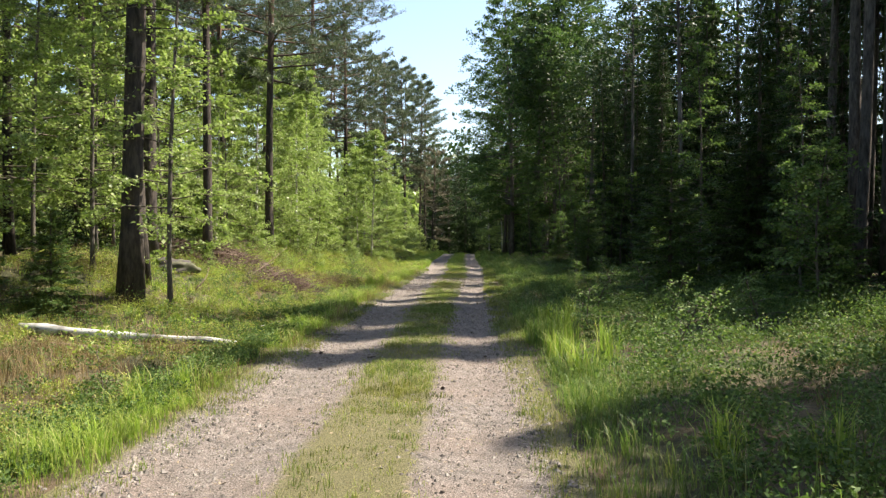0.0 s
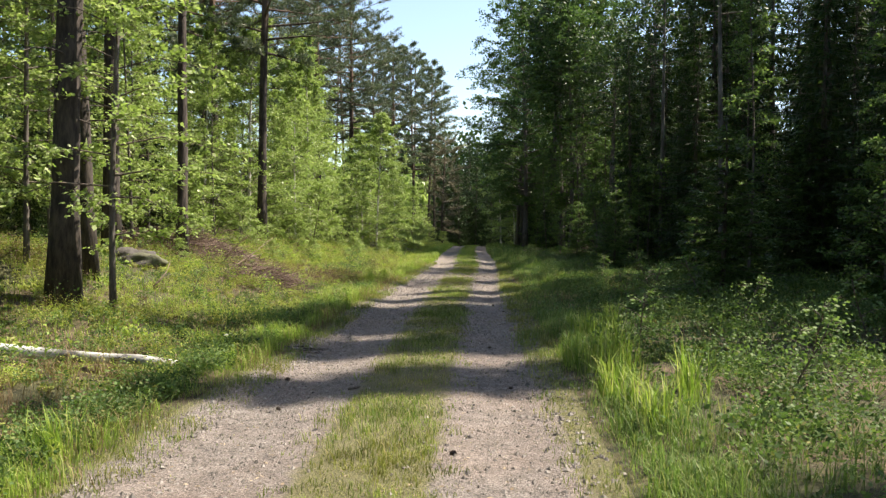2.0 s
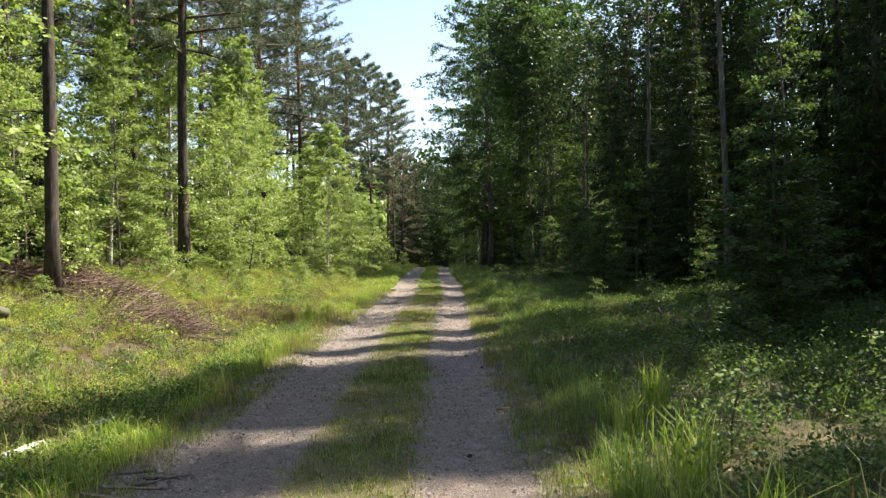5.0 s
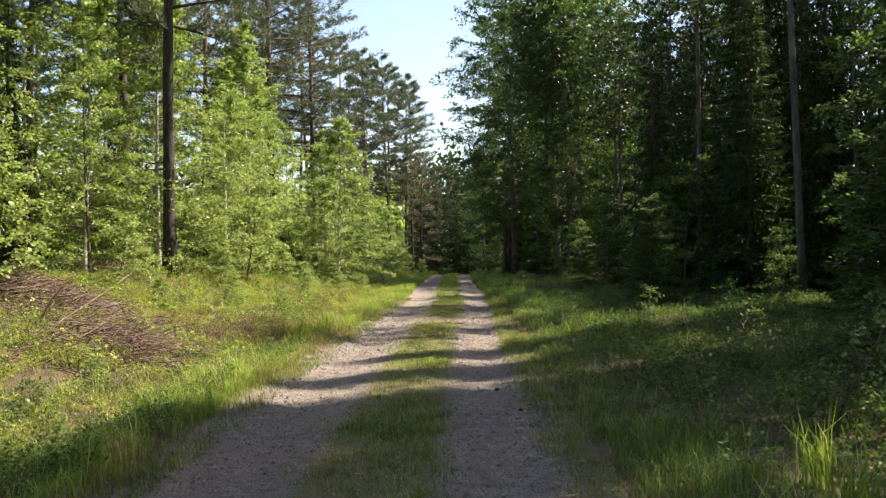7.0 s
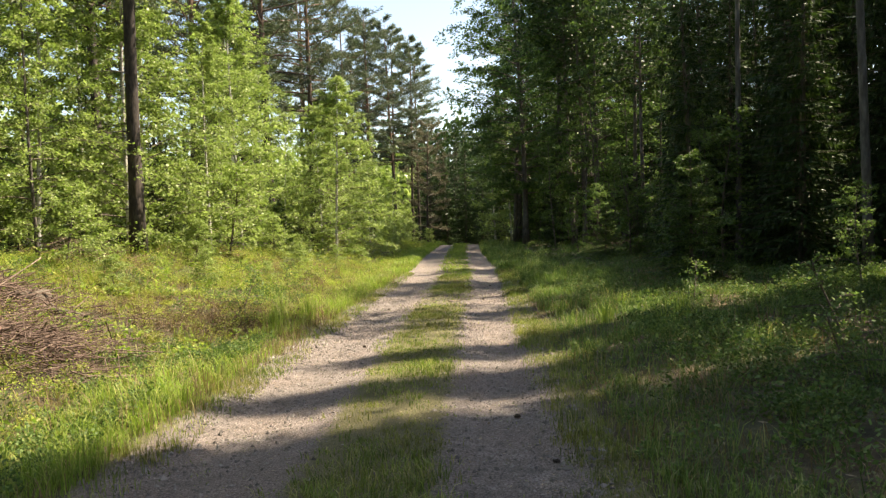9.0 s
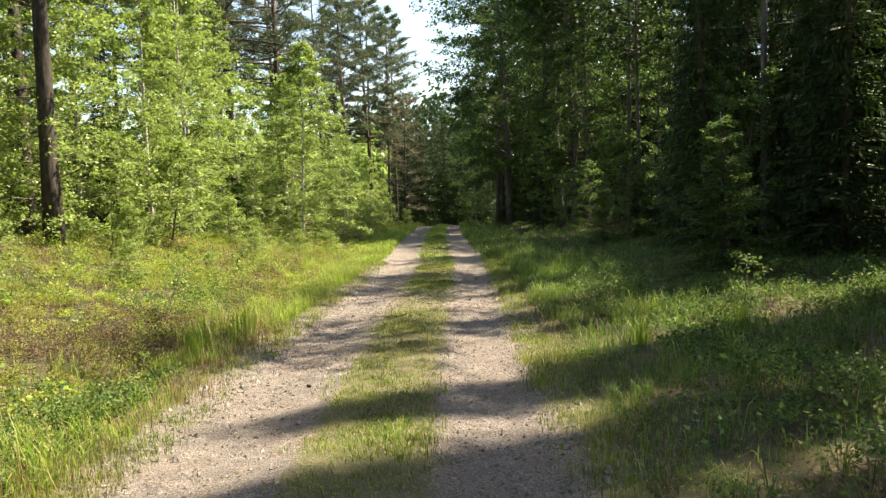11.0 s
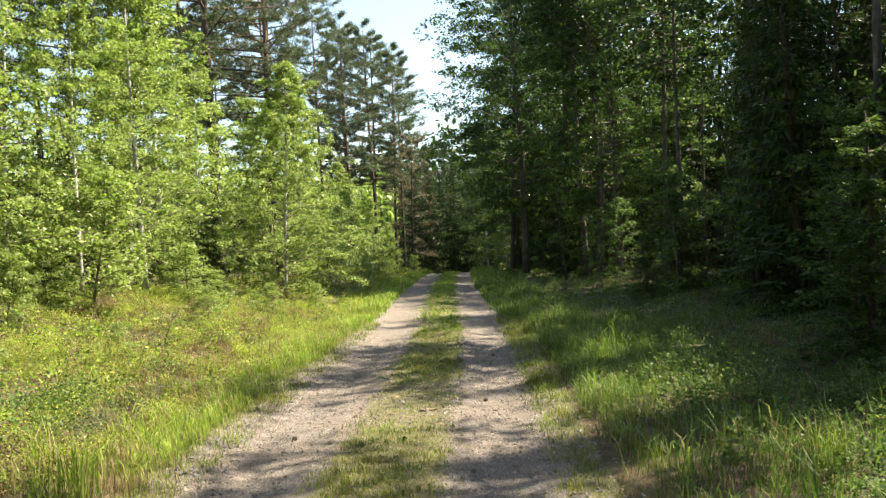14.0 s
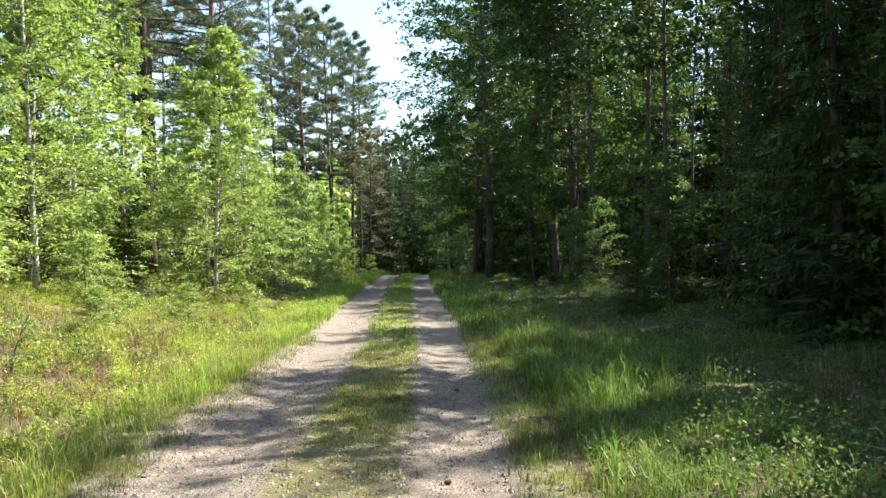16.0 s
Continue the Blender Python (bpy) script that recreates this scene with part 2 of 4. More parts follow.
# ---- mesh tools ----
class Geo:
    """Collects vertices, quads and triangles, then makes one mesh."""

    def __init__(self):
        self.v, self.q, self.t, self.n = [], [], [], 0

    def add(self, verts, quads=None, tris=None):
        verts = np.asarray(verts, dtype=np.float32).reshape(-1, 3)
        if quads is not None and len(quads):
            self.q.append(np.asarray(quads, dtype=np.int32).reshape(-1, 4) + self.n)
        if tris is not None and len(tris):
            self.t.append(np.asarray(tris, dtype=np.int32).reshape(-1, 3) + self.n)
        self.v.append(verts)
        self.n += len(verts)

    def mesh(self, name, material, smooth=False):
        v = np.concatenate(self.v)
        q = np.concatenate(self.q) if self.q else np.zeros((0, 4), np.int32)
        t = np.concatenate(self.t) if self.t else np.zeros((0, 3), np.int32)
        me = bpy.data.meshes.new(name)
        me.vertices.add(len(v))
        me.vertices.foreach_set("co", v.ravel())
        me.loops.add(q.size + t.size)
        me.loops.foreach_set("vertex_index", np.concatenate((q.ravel(), t.ravel())))
        me.polygons.add(len(q) + len(t))
        me.polygons.foreach_set("loop_start", np.concatenate((np.arange(len(q)) * 4, q.size + np.arange(len(t)) * 3)).astype(np.int32))
        me.polygons.foreach_set("use_smooth", np.full(len(q) + len(t), smooth))
        me.update(calc_edges=True)
        me.validate()
        me.materials.append(material)
        return me

    def tube(self, path, radii, sides=6, closed=True):
        path = np.asarray(path, float)
        k = len(path)
        tan = np.gradient(path, axis=0)
        tan /= np.linalg.norm(tan, axis=1)[:, None] + 1e-9
        ref = np.where(np.abs(tan[:, 2:3]) > 0.9, np.array([[1.0, 0, 0]]), np.array([[0, 0, 1.0]]))
        a = np.cross(tan, ref)
        a /= np.linalg.norm(a, axis=1)[:, None]
        b = np.cross(tan, a)
        ang = np.linspace(0, 2 * np.pi, sides, endpoint=False)
        ring = a[:, None] * np.cos(ang)[None, :, None] + b[:, None] * np.sin(ang)[None, :, None]
        v = path[:, None] + ring * np.asarray(radii, float).reshape(k, -1, 1)
        i = np.arange(k - 1)[:, None] * sides
        j = np.arange(sides)[None]
        j2 = (j + 1) % sides
        quads = np.stack((i + j, i + j2, i + sides + j2, i + sides + j), -1).reshape(-1, 4)
        v = v.reshape(-1, 3)
        tris = None
        if closed:
            v = np.concatenate((v, path[:1], path[-1:]))
            e = k * sides
            tris = [(e, (s + 1) % sides, s) for s in range(sides)]
            tris += [(e + 1, (k - 1) * sides + s, (k - 1) * sides + (s + 1) % sides) for s in range(sides)]
        self.add(v, quads, tris)

    def leaves(self, at, along, length, width, normal=None):
        """Kite-shaped leaves from points, along directions."""
        at, along = np.asarray(at, float), np.asarray(along, float)
        m = len(at)
        along = along / (np.linalg.norm(along, axis=1)[:, None] + 1e-9)
        if normal is None:
            normal = rng.normal(size=(m, 3)) + np.array([0, 0, 0.7])
        side = np.cross(along, normal)
        side /= np.linalg.norm(side, axis=1)[:, None] + 1e-9
        length, width = np.broadcast_to(length, m)[:, None], np.broadcast_to(width, m)[:, None]
        mid = at + along * length * 0.45
        v = np.stack((at, mid + side * width / 2, at + along * length, mid - side * width / 2), 1)
        self.add(v, np.arange(4 * m).reshape(m, 4))

    def blades(self, at, height, width, lean):
        """Grass blades that bend over towards lean."""
        at = np.asarray(at, float)
        m = len(at)
        height, width = np.broadcast_to(height, m)[:, None], np.broadcast_to(width, m)[:, None]
        side = np.stack((-lean[:, 1], lean[:, 0], np.zeros(m)), 1)
        side /= np.linalg.norm(side, axis=1)[:, None] + 1e-9
        up = np.array([[0, 0, 1.0]])
        mid = at + up * height * 0.6 + lean * height * 0.3
        tip = at + up * height * (1 - 0.25 * np.linalg.norm(lean, axis=1)[:, None]) + lean * height
        v = np.stack((at - side * width / 2, at + side * width / 2, mid + side * width * 0.42, mid - side * width * 0.42, tip), 1)
        o = np.arange(m)[:, None] * 5
        self.add(v, o + np.array([[0, 1, 2, 3]]), o + np.array([[3, 2, 4]]))


def thing(name, mesh=None, parent=None, label="", category="", group="", kind=""):
    ob = new(name, mesh)
    if parent:
        ob.parent = parent
    return tagged(ob, label, category, group, kind)


def part(name, geo, material, parent, label="", smooth=False):
    return thing(name, geo.mesh(name, material, smooth), parent, label)


# ---- ground ----
def bend(y):
    """How far the track sways to the side along its length."""
    y = np.asarray(y, float)
    return 0.22 * np.exp(-((y - 34) / 9.0) ** 2) + 0.008 * np.clip(y - 64, 0, 40) ** 2


def wave(x, y, s, seed):
    r = np.random.default_rng(seed)
    out = 0
    for _ in range(5):
        a, p, q = r.uniform(0, 6.3, 3)
        f = s * r.uniform(0.6, 1.7)
        out = out + np.sin(f * (x * np.cos(a) + y * np.sin(a)) + p) * np.cos(f * 0.7 * (y * np.cos(q) - x * np.sin(q)) + q)
    return out / 5


def step(a, b, x):
    t = np.clip((x - a) / (b - a), 0, 1)
    return t * t * (3 - 2 * t)


def height(x, y):
    x, y = np.asarray(x, float), np.asarray(y, float)
    u = x - bend(y)
    left, right = step(-2.3, -3.4, u), step(0.8, 1.8, u)
    off = np.maximum(left, right)
    z = -0.045 * (np.exp(-((u + 1.62) / 0.36) ** 2) + np.exp(-((u - 0.22) / 0.34) ** 2))
    z = z + 0.012 * wave(x, y, 3.0, 3) * (1 - off)
    rise = 1.0 * step(-3.0, -8.5, u) * (1 - 0.45 * step(30, 45, y)) * (0.12 + 0.88 * step(10.6, 14.5, y))
    z = z + left * (-0.13 * np.exp(-((u + 3.3) / 0.5) ** 2)) + rise
    z = z + right * (0.08 + 0.22 * step(2, 9, u))
    z = z - 0.010 * np.clip(y - 67, 0, 17) ** 2
    z = z + off * (0.10 * wave(x, y, 1.3, 11) + 0.10 * wave(x, y, 3.2, 12) + 0.06 * wave(x, y, 6.0, 14)) + 0.08 * left * wave(x, y, 2.3, 13)
    return z


def spread(fine, reach=420):
    """Offsets that widen step by step out to the horizon."""
    out, v, d = [], 0, fine
    while v < reach:
        d *= 1.35
        v += d
        out.append(v)
    return out


def sheet(name, xs, ys, material, label):
    gx, gy = np.meshgrid(xs, ys)
    wx = gx + bend(gy)
    z = height(wx, gy)
    v = np.stack((wx, gy, z), -1).reshape(-1, 3)
    nx, ny = len(xs), len(ys)
    i = (np.arange(ny - 1)[:, None] * nx + np.arange(nx - 1)[None]).reshape(-1)
    g = Geo()
    g.add(v, np.stack((i, i + 1, i + 1 + nx, i + nx), 1))
    me = g.mesh(name, material, True)
    u = gx.reshape(-1)
    verge = np.maximum(np.maximum(step(-2.05, -2.45, u), step(0.45, 0.8, u)), np.exp(-((u + 0.66) / 0.44) ** 4))
    me.attributes.new("verge", "FLOAT", "POINT").data.foreach_set("value", verge.astype(np.float32))
    return thing(name, me, None, label, "ground", kind="structure")


far_up = spread(0.5)
ys = np.concatenate(([-6 - v for v in far_up[::-1]], np.arange(-6, 2, 0.4), np.arange(2, 40, 0.16), np.arange(40, 80, 0.4), [80 + v for v in far_up]))
road_x = np.linspace(-2.35, 0.85, 30)
left_x = np.concatenate(([-14 - v for v in far_up[::-1]], np.arange(-14, -8, 0.4), np.linspace(-8, -2.35, 36)))
right_x = np.concatenate((np.linspace(0.85, 7, 40), np.arange(7.3, 14, 0.4), [14 + v for v in far_up]))
road = sheet("road", road_x, ys, M_DIRT, "gravel forest track with two worn wheel ruts")
ground_left = sheet("ground", left_x, ys, M_SOIL, "mossy forest floor with heath and dry litter")
ground_right = sheet("ground", right_x, ys, M_SOIL, "shaded forest floor under bilberry shrubs")


# ---- trees ----
def branch_path(start, way, length, droop, k=5):
    s = np.linspace(0, 1, k)[:, None]
    way = np.asarray(way, float) / np.linalg.norm(way)
    return start + way * length * s + np.array([[0, 0, -1.0]]) * droop * length * s ** 2


def trunk_path(h, sway, r, k=9):
    z = np.linspace(-0.15, h, k)
    a, b = r.uniform(0, 6.3, 2)
    return np.stack((sway * np.sin(z / h * 3.1 + a) - sway * np.sin(a), sway * np.sin(z / h * 2.3 + b) - sway * np.sin(b), z), 1)


def on_path(path, u):
    return np.stack([np.interp(u, np.linspace(0, 1, len(path)), path[:, c]) for c in range(3)], -1)


def leafy_tree(name, h, radius, base, n_branch, n_leaf, leaf, seed, leaf_mat, bark_mat, thick, label, category, low_wide=True, up=0.9, droop=0.35, sway=0.12, flat=1.0):
    """A broadleaved tree: trunk, branches with twigs, and a crown of single leaves."""
    r = np.random.default_rng(seed)
    tree = thing(name, None, None, label, category)
    g = Geo()
    tp = trunk_path(h, sway, r, 12)
    rad = thick * (1 - np.linspace(0, 1, 12)) ** 0.8 + 0.006
    rad[0] *= 1.35
    g.tube(tp, rad, 9)
    part("trunk", g, bark_mat, tree, smooth=True)
    wood, crown = Geo(), Geo()
    per = max(4, n_leaf // (n_branch * 7))
    for i in range(n_branch):
        u = base + (0.985 - base) * (i + r.uniform(0, 1)) / n_branch
        f = (u - base) / (1 - base)
        prof = (1 - f) ** 0.6 * (0.6 + 0.4 * min(1, f * 4)) if low_wide else math.sin(math.pi * min(1, 0.12 + 0.86 * f)) ** 0.7
        ln = radius * prof * r.uniform(0.45, 1.3) + 0.18
        az = i * 2.4 + r.uniform(-0.5, 0.5)
        lift = up * r.uniform(0.5, 1.3) * (0.5 + f)
        p0 = on_path(tp, u)
        bp = branch_path(p0, (math.cos(az), math.sin(az), lift), ln, droop * r.uniform(0.4, 1.3), 6)
        wood.tube(bp[[0, 2, 5]], np.linspace(thick * 0.28 * (1.05 - f) + 0.004, 0.003, 3), 4, False)
        for k in range(7):
            s = 0.25 + 0.75 * (k + r.uniform(0, 1)) / 7
            q0 = on_path(bp, s)
            tl = ln * r.uniform(0.18, 0.42) * (1.15 - 0.4 * s)
            way = np.array([math.cos(az + r.uniform(-1.4, 1.4)), math.sin(az + r.uniform(-1.4, 1.4)), r.uniform(-0.3, 0.6)])
            tw = branch_path(q0, way, tl, 0.3, 4)
            if leaf < 0.12:
                wood.tube(tw[::3], (0.004, 0.002), 3, False)
            m = max(2, int(per * r.uniform(0.4, 1.6)))
            at = on_path(tw, r.uniform(0.1, 1.05, m)) + r.normal(0, leaf * 0.8, (m, 3)) * np.array([1, 1, 0.6])
            out = r.normal(0, 1, (m, 3)) * np.array([1, 1, 0.55]) + way * 0.8 + np.array([0, 0, -0.3])
            size = leaf * r.uniform(0.55, 1.25, m)
            crown.leaves(at, out, size, size * 0.72, r.normal(0, 0.6, (m, 3)) + np.array([0, 0, flat]))
    tagged(part("branchwork", wood, M_TWIG, tree, smooth=True), kind="stuff")
    part("crown", crown, leaf_mat, tree)
    return tree


def spruce_tree(name, h, radius, base, whorls, per_whorl, twig, seed, mat, thick, label, fine=False):
    """A spruce: straight trunk, whorls of drooping boughs, flat sprays of needled twigs."""
    r = np.random.default_rng(seed)
    tree = thing(name, None, None, label, "spruce tree")
    g = Geo()
    tp = trunk_path(h, 0.03, r, 8)
    g.tube(tp, thick * (1 - np.linspace(0, 1, 8)) ** 0.9 + 0.006, 9)
    part("trunk", g, M_SPRUCE_BARK, tree, smooth=True)
    wood, crown = Geo(), Geo()
    for i in range(whorls):
        u = base + (0.97 - base) * (i + r.uniform(-0.25, 0.25) + 0.3) / whorls
        for j in range(per_whorl):
            f = np.clip(u + r.uniform(-0.4, 0.4) / whorls, 0, 0.99)
            ln = (radius * (1 - f) ** 0.85 + 0.08) * r.uniform(0.7, 1.15)
            az = 6.283 * (j + r.uniform(-0.3, 0.3)) / per_whorl + i * 0.9
            p0 = on_path(tp, f)
            s = np.linspace(0, 1, 6)[:, None]
            way = np.array([[math.cos(az), math.sin(az), 0]])
            tilt = 0.35 * f - 0.1
            bp = p0 + way * ln * s + np.array([[0, 0, 1.0]]) * ln * (tilt * s - 0.55 * (1 - f) * s ** 1.5 + 0.28 * s ** 4)
            wood.tube(bp[[0, 2, 5]], np.linspace(0.10 * thick + 0.006, 0.003, 3), 4, False)
            n_t = max(4, int(ln / twig * (1.7 if fine else 1.5)))
            ss = np.repeat((np.arange(n_t) + 0.8) / (n_t + 0.2), 2)
            sign = np.tile([1.0, -1.0], n_t)
            at = on_path(bp, ss)
            side = np.array([[-math.sin(az), math.cos(az), 0]])
            tl = np.minimum(0.5 * ln * (1.05 - ss) + twig * 0.6, 0.75) * r.uniform(0.7, 1.2, len(ss))
            out = way * 0.75 + side * sign[:, None] * r.uniform(0.6, 1.1, (len(ss), 1)) + np.array([[0, 0, -0.18]]) + r.normal(0, 0.12, (len(ss), 3))
            out /= np.linalg.norm(out, axis=1)[:, None]
            nrm = r.normal(0, 0.35, (len(ss), 3)) + np.array([[0, 0, 1.0]])
            if fine:
                for step_at in np.linspace(0.0, 0.9, 4):
                    for sg in (-1, 0, 1):
                        a2 = at + out * (tl * step_at)[:, None] + np.array([[0, 0, -0.12]]) * (tl * step_at ** 2)[:, None]
                        o2 = out + sg * 0.75 * np.cross(out, nrm) + r.normal(0, 0.15, out.shape)
                        crown.leaves(a2, o2, twig * r.uniform(0.6, 1.1, len(ss)) * (1.1 - 0.4 * step_at), 0.03, r.normal(0, 0.5, (len(ss), 3)) + np.array([[0, 0, 1.0]]))
            else:
                crown.leaves(at, out, tl, np.maximum(0.055, tl * 0.22), nrm)
                hang = out * 0.45 + np.array([[0, 0, -0.8]])
                crown.leaves(at + out * (tl * 0.3)[:, None], hang, tl * 0.6, np.maximum(0.05, tl * 0.16), r.normal(0, 1, (len(ss), 3)))
    tagged(part("branchwork", wood, M_TWIG, tree, smooth=True), kind="stuff")
    part("crown", crown, mat, tree)
    return tree


def pine_tree(name, h, radius, base, n_branch, seed, thick, label, needle=0.2, needles=None, tuft=46):
    """A Scots pine: tall bare trunk with dead stubs, crown of upswept limbs with needle tufts."""
    r = np.random.default_rng(seed)
    tree = thing(name, None, None, label, "pine tree")
    g = Geo()
    tp = trunk_path(h, 0.16, r, 14)
    rad = thick * (1 - np.linspace(0, 1, 14)) ** 0.6 + 0.012
    rad[0] *= 1.4
    rings = rad[:, None] * (1 + 0.06 * r.normal(size=(14, 12)))
    g.tube(tp, rings, 12)
    part("trunk", g, M_PINE_BARK, tree, smooth=True)
    wood, crown = Geo(), Geo()
    for i in range(9):
        u = r.uniform(0.12, base)
        az = r.uniform(0, 6.3)
        wood.tube(branch_path(on_path(tp, u), (math.cos(az), math.sin(az), 0.1), r.uniform(0.4, 1.6), 0.25, 5), np.linspace(0.018, 0.004, 5), 4, False)
    for i in range(n_branch):
        f = (i + r.uniform(0, 1)) / n_branch
        u = base + (0.985 - base) * f
        ln = radius * (math.sin(math.pi * (0.18 + 0.76 * f)) ** 0.8) * r.uniform(0.6, 1.2) + 0.2
        az = i * 2.4 + r.uniform(-0.5, 0.5)
        bp = branch_path(on_path(tp, u), (math.cos(az), math.sin(az), 0.7 * f - 0.02), ln, 0.18 - 0.25 * r.uniform(0, 1), 6)
        wood.tube(bp, np.linspace(0.05 * (1.1 - f) + 0.008, 0.006, 6), 5, False)
        for k in range(9):
            s = 0.3 + 0.72 * (k + r.uniform(0, 1)) / 9
            way = np.array([math.cos(az) + r.normal(0, 0.8), math.sin(az) + r.normal(0, 0.8), r.uniform(-0.1, 0.7)])
            tw = branch_path(on_path(bp, min(s, 1)), way, ln * r.uniform(0.12, 0.3), -0.2, 3)
            wood.tube(tw, (0.008, 0.006, 0.004), 3, False)
            m = tuft
            at = on_path(tw, r.uniform(0.1, 1.05, m)) + r.normal(0, 0.3 * needle, (m, 3)) * np.array([1, 1, 0.5])
            crown.leaves(at, r.normal(0, 1, (m, 3)) + way * 0.7 + np.array([0, 0, 0.3]), needle * r.uniform(0.6, 1.2, m), needle * 0.17)
    tagged(part("branchwork", wood, M_PINE_BARK, tree, smooth=True), kind="stuff")
    part("crown", crown, needles or M_PINE, tree)
    return tree


def plant(model, x, y, size=1.0, turn=None, tall=1.0, sink=0.03, group=""):
    """A copy of a tree standing on the ground."""
    turn = rng.uniform(0, 360) if turn is None else turn
    m = pose(x, y, float(height(x, y)) - sink, rng.uniform(-1.5, 1.5), rng.uniform(-1.5, 1.5), turn) @ Matrix.Diagonal((size, size, size * tall, 1))
    ob = copy_thing(model, m)
    if group:
        ob["group"] = group
    return ob


def place_first(model, x, y, size=1.0, turn=0):
    model.matrix_basis = pose(x, y, float(height(x, y)) - 0.03, 0, 0, turn) @ Matrix.Diagonal((size, size, size, 1))
    return model


# models, each standing at its first place
birch_a = place_first(leafy_tree("birch_tree", 8.0, 2.8, 0.03, 96, 35000, 0.08, 21, M_BIRCH_LEAF, M_BIRCH_BARK, 0.06, "young sunlit birch leafy down to the ground", "birch tree", True, 0.62, 0.3), -5.05, 42.4, 0.86)
birch_b = place_first(leafy_tree("birch_tree", 10.0, 2.5, 0.06, 88, 29000, 0.082, 22, M_BIRCH_LEAF, M_BIRCH_BARK, 0.065, "slender sunlit birch with a tall leafy crown", "birch tree"), -7.4, 38.0, 0.9)
birch_c = place_first(leafy_tree("birch_tree", 7.5, 1.8, 0.16, 46, 9500, 0.075, 23, M_BIRCH_LEAF, M_SPRUCE_BARK, 0.04, "thin birch sapling with loose bright green leaves", "birch tree", True, 0.5, 0.4), -4.95, 13.5)
birch_far = place_first(leafy_tree("birch_tree", 11.0, 2.8, 0.05, 56, 7500, 0.17, 24, M_BIRCH_LEAF, M_BIRCH_BARK, 0.08, "birch at the forest edge in full leaf", "birch tree"), -9.5, 45.0)
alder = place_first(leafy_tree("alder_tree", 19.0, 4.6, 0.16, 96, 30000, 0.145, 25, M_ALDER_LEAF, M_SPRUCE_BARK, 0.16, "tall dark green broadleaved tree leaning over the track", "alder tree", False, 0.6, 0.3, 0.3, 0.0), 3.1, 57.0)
rowan = place_first(leafy_tree("rowan_sapling", 2.6, 0.85, 0.10, 24, 2200, 0.075, 26, M_SAPLING, M_SPRUCE_BARK, 0.02, "small broadleaved sapling among bilberry shrubs", "sapling"), 5.7, 13.0)
tall_sapling = place_first(leafy_tree("sapling", 6.4, 1.0, 0.18, 34, 3600, 0.075, 34, M_SAPLING, M_SPRUCE_BARK, 0.03, "slender sapling reaching for light among spruces", "sapling", True, 0.8, 0.5), 6.0, 21.0)
bush = place_first(leafy_tree("birch_bush", 2.4, 1.2, 0.02, 34, 3600, 0.085, 28, M_BIRCH_LEAF, M_TWIG, 0.02, "low sunlit birch bush at the wood's edge", "bush"), -6.2, 32.6)
seedling = place_first(leafy_tree("sapling", 0.85, 0.3, 0.15, 12, 420, 0.05, 27, M_SAPLING, M_TWIG, 0.008, "knee-high leafy sapling beside the track", "sapling"), 2.55, 15.4)
spruce_small = place_first(spruce_tree("spruce_tree", 3.3, 1.35, 0.04, 14, 6, 0.10, 31, M_YOUNG_SPRUCE, 0.05, "small young spruce with drooping green boughs", True), 4.45, 17.7)
spruce_big = place_first(spruce_tree("spruce_tree", 18.0, 3.0, 0.03, 38, 6, 0.40, 32, M_SPRUCE, 0.19, "tall dark spruce in deep shade"), 8.6, 33.0, 0.75)
spruce_bare = place_first(spruce_tree("spruce_tree", 19.0, 2.9, 0.42, 26, 6, 0.42, 33, M_SPRUCE, 0.17, "tall spruce with a bare shaded lower trunk"), 9.5, 20.0)
# added to block the sun; its crown stays above the view
spruce_high = place_first(spruce_tree("spruce_tree", 24.0, 2.7, 0.68, 20, 6, 0.42, 36, M_SPRUCE, 0.2, "very tall spruce added for shade, bare far up its trunk"), 11.8, 14.9, 0.98)
pine_a = place_first(pine_tree("pine_tree", 20.0, 4.3, 0.36, 62, 41, 0.17, "tall pine with dark furrowed bark below", 0.22, None, 60), -5.6, 13.4)
pine_b = place_first(pine_tree("pine_tree", 21.0, 2.5, 0.42, 46, 42, 0.13, "slim tall pine with a high crown", 0.27, None, 40), -5.3, 87.0)
# the darkened leaf stands for shade; spruce bark keeps the stem dark
wood_birch = place_first(leafy_tree("birch_tree", 12.0, 2.2, 0.56, 46, 3600, 0.17, 29, M_SHADE_TONED_LEAF, M_SPRUCE_BARK, 0.10, "tall dark-stemmed birch inside the shaded wood", "birch tree", False, 0.6, 0.4, 0.12, 0.0), 9.4, 34.6, 1.3)
silver_birch = place_first(leafy_tree("birch_tree", 15.0, 2.0, 0.5, 46, 4200, 0.14, 35, M_SHADE_TONED_LEAF, M_OLD_BIRCH, 0.085, "slender pale birch stem among dark spruces", "birch tree", False, 0.6, 0.4, 0.16, 0.0), 7.2, 27.0)
dry_pine = place_first(pine_tree("pine_tree", 12.0, 2.6, 0.25, 34, 43, 0.10, "half-dead pine with dry brown needles", 0.22, M_DRY_NEEDLE, 44), -3.6, 82.0)

# more added sun blockers, spaced to dapple the track and verges
for x, y, s in [(11.2, 17.4, 0.97), (11.5, 18.8, 1.0), (11.6, 21.0, 0.93), (11.4, 23.4, 0.88), (11.2, 25.4, 0.84), (12.8, 17.8, 1.0), (13.2, 19.8, 1.02), (12.9, 22.2, 0.98), (14.2, 27.0, 0.9), (13.8, 30.0, 0.9), (14.2, 33.2, 0.92)]:
    plant(spruce_high, x, y, s, group="tall spruces of the shaded wood")

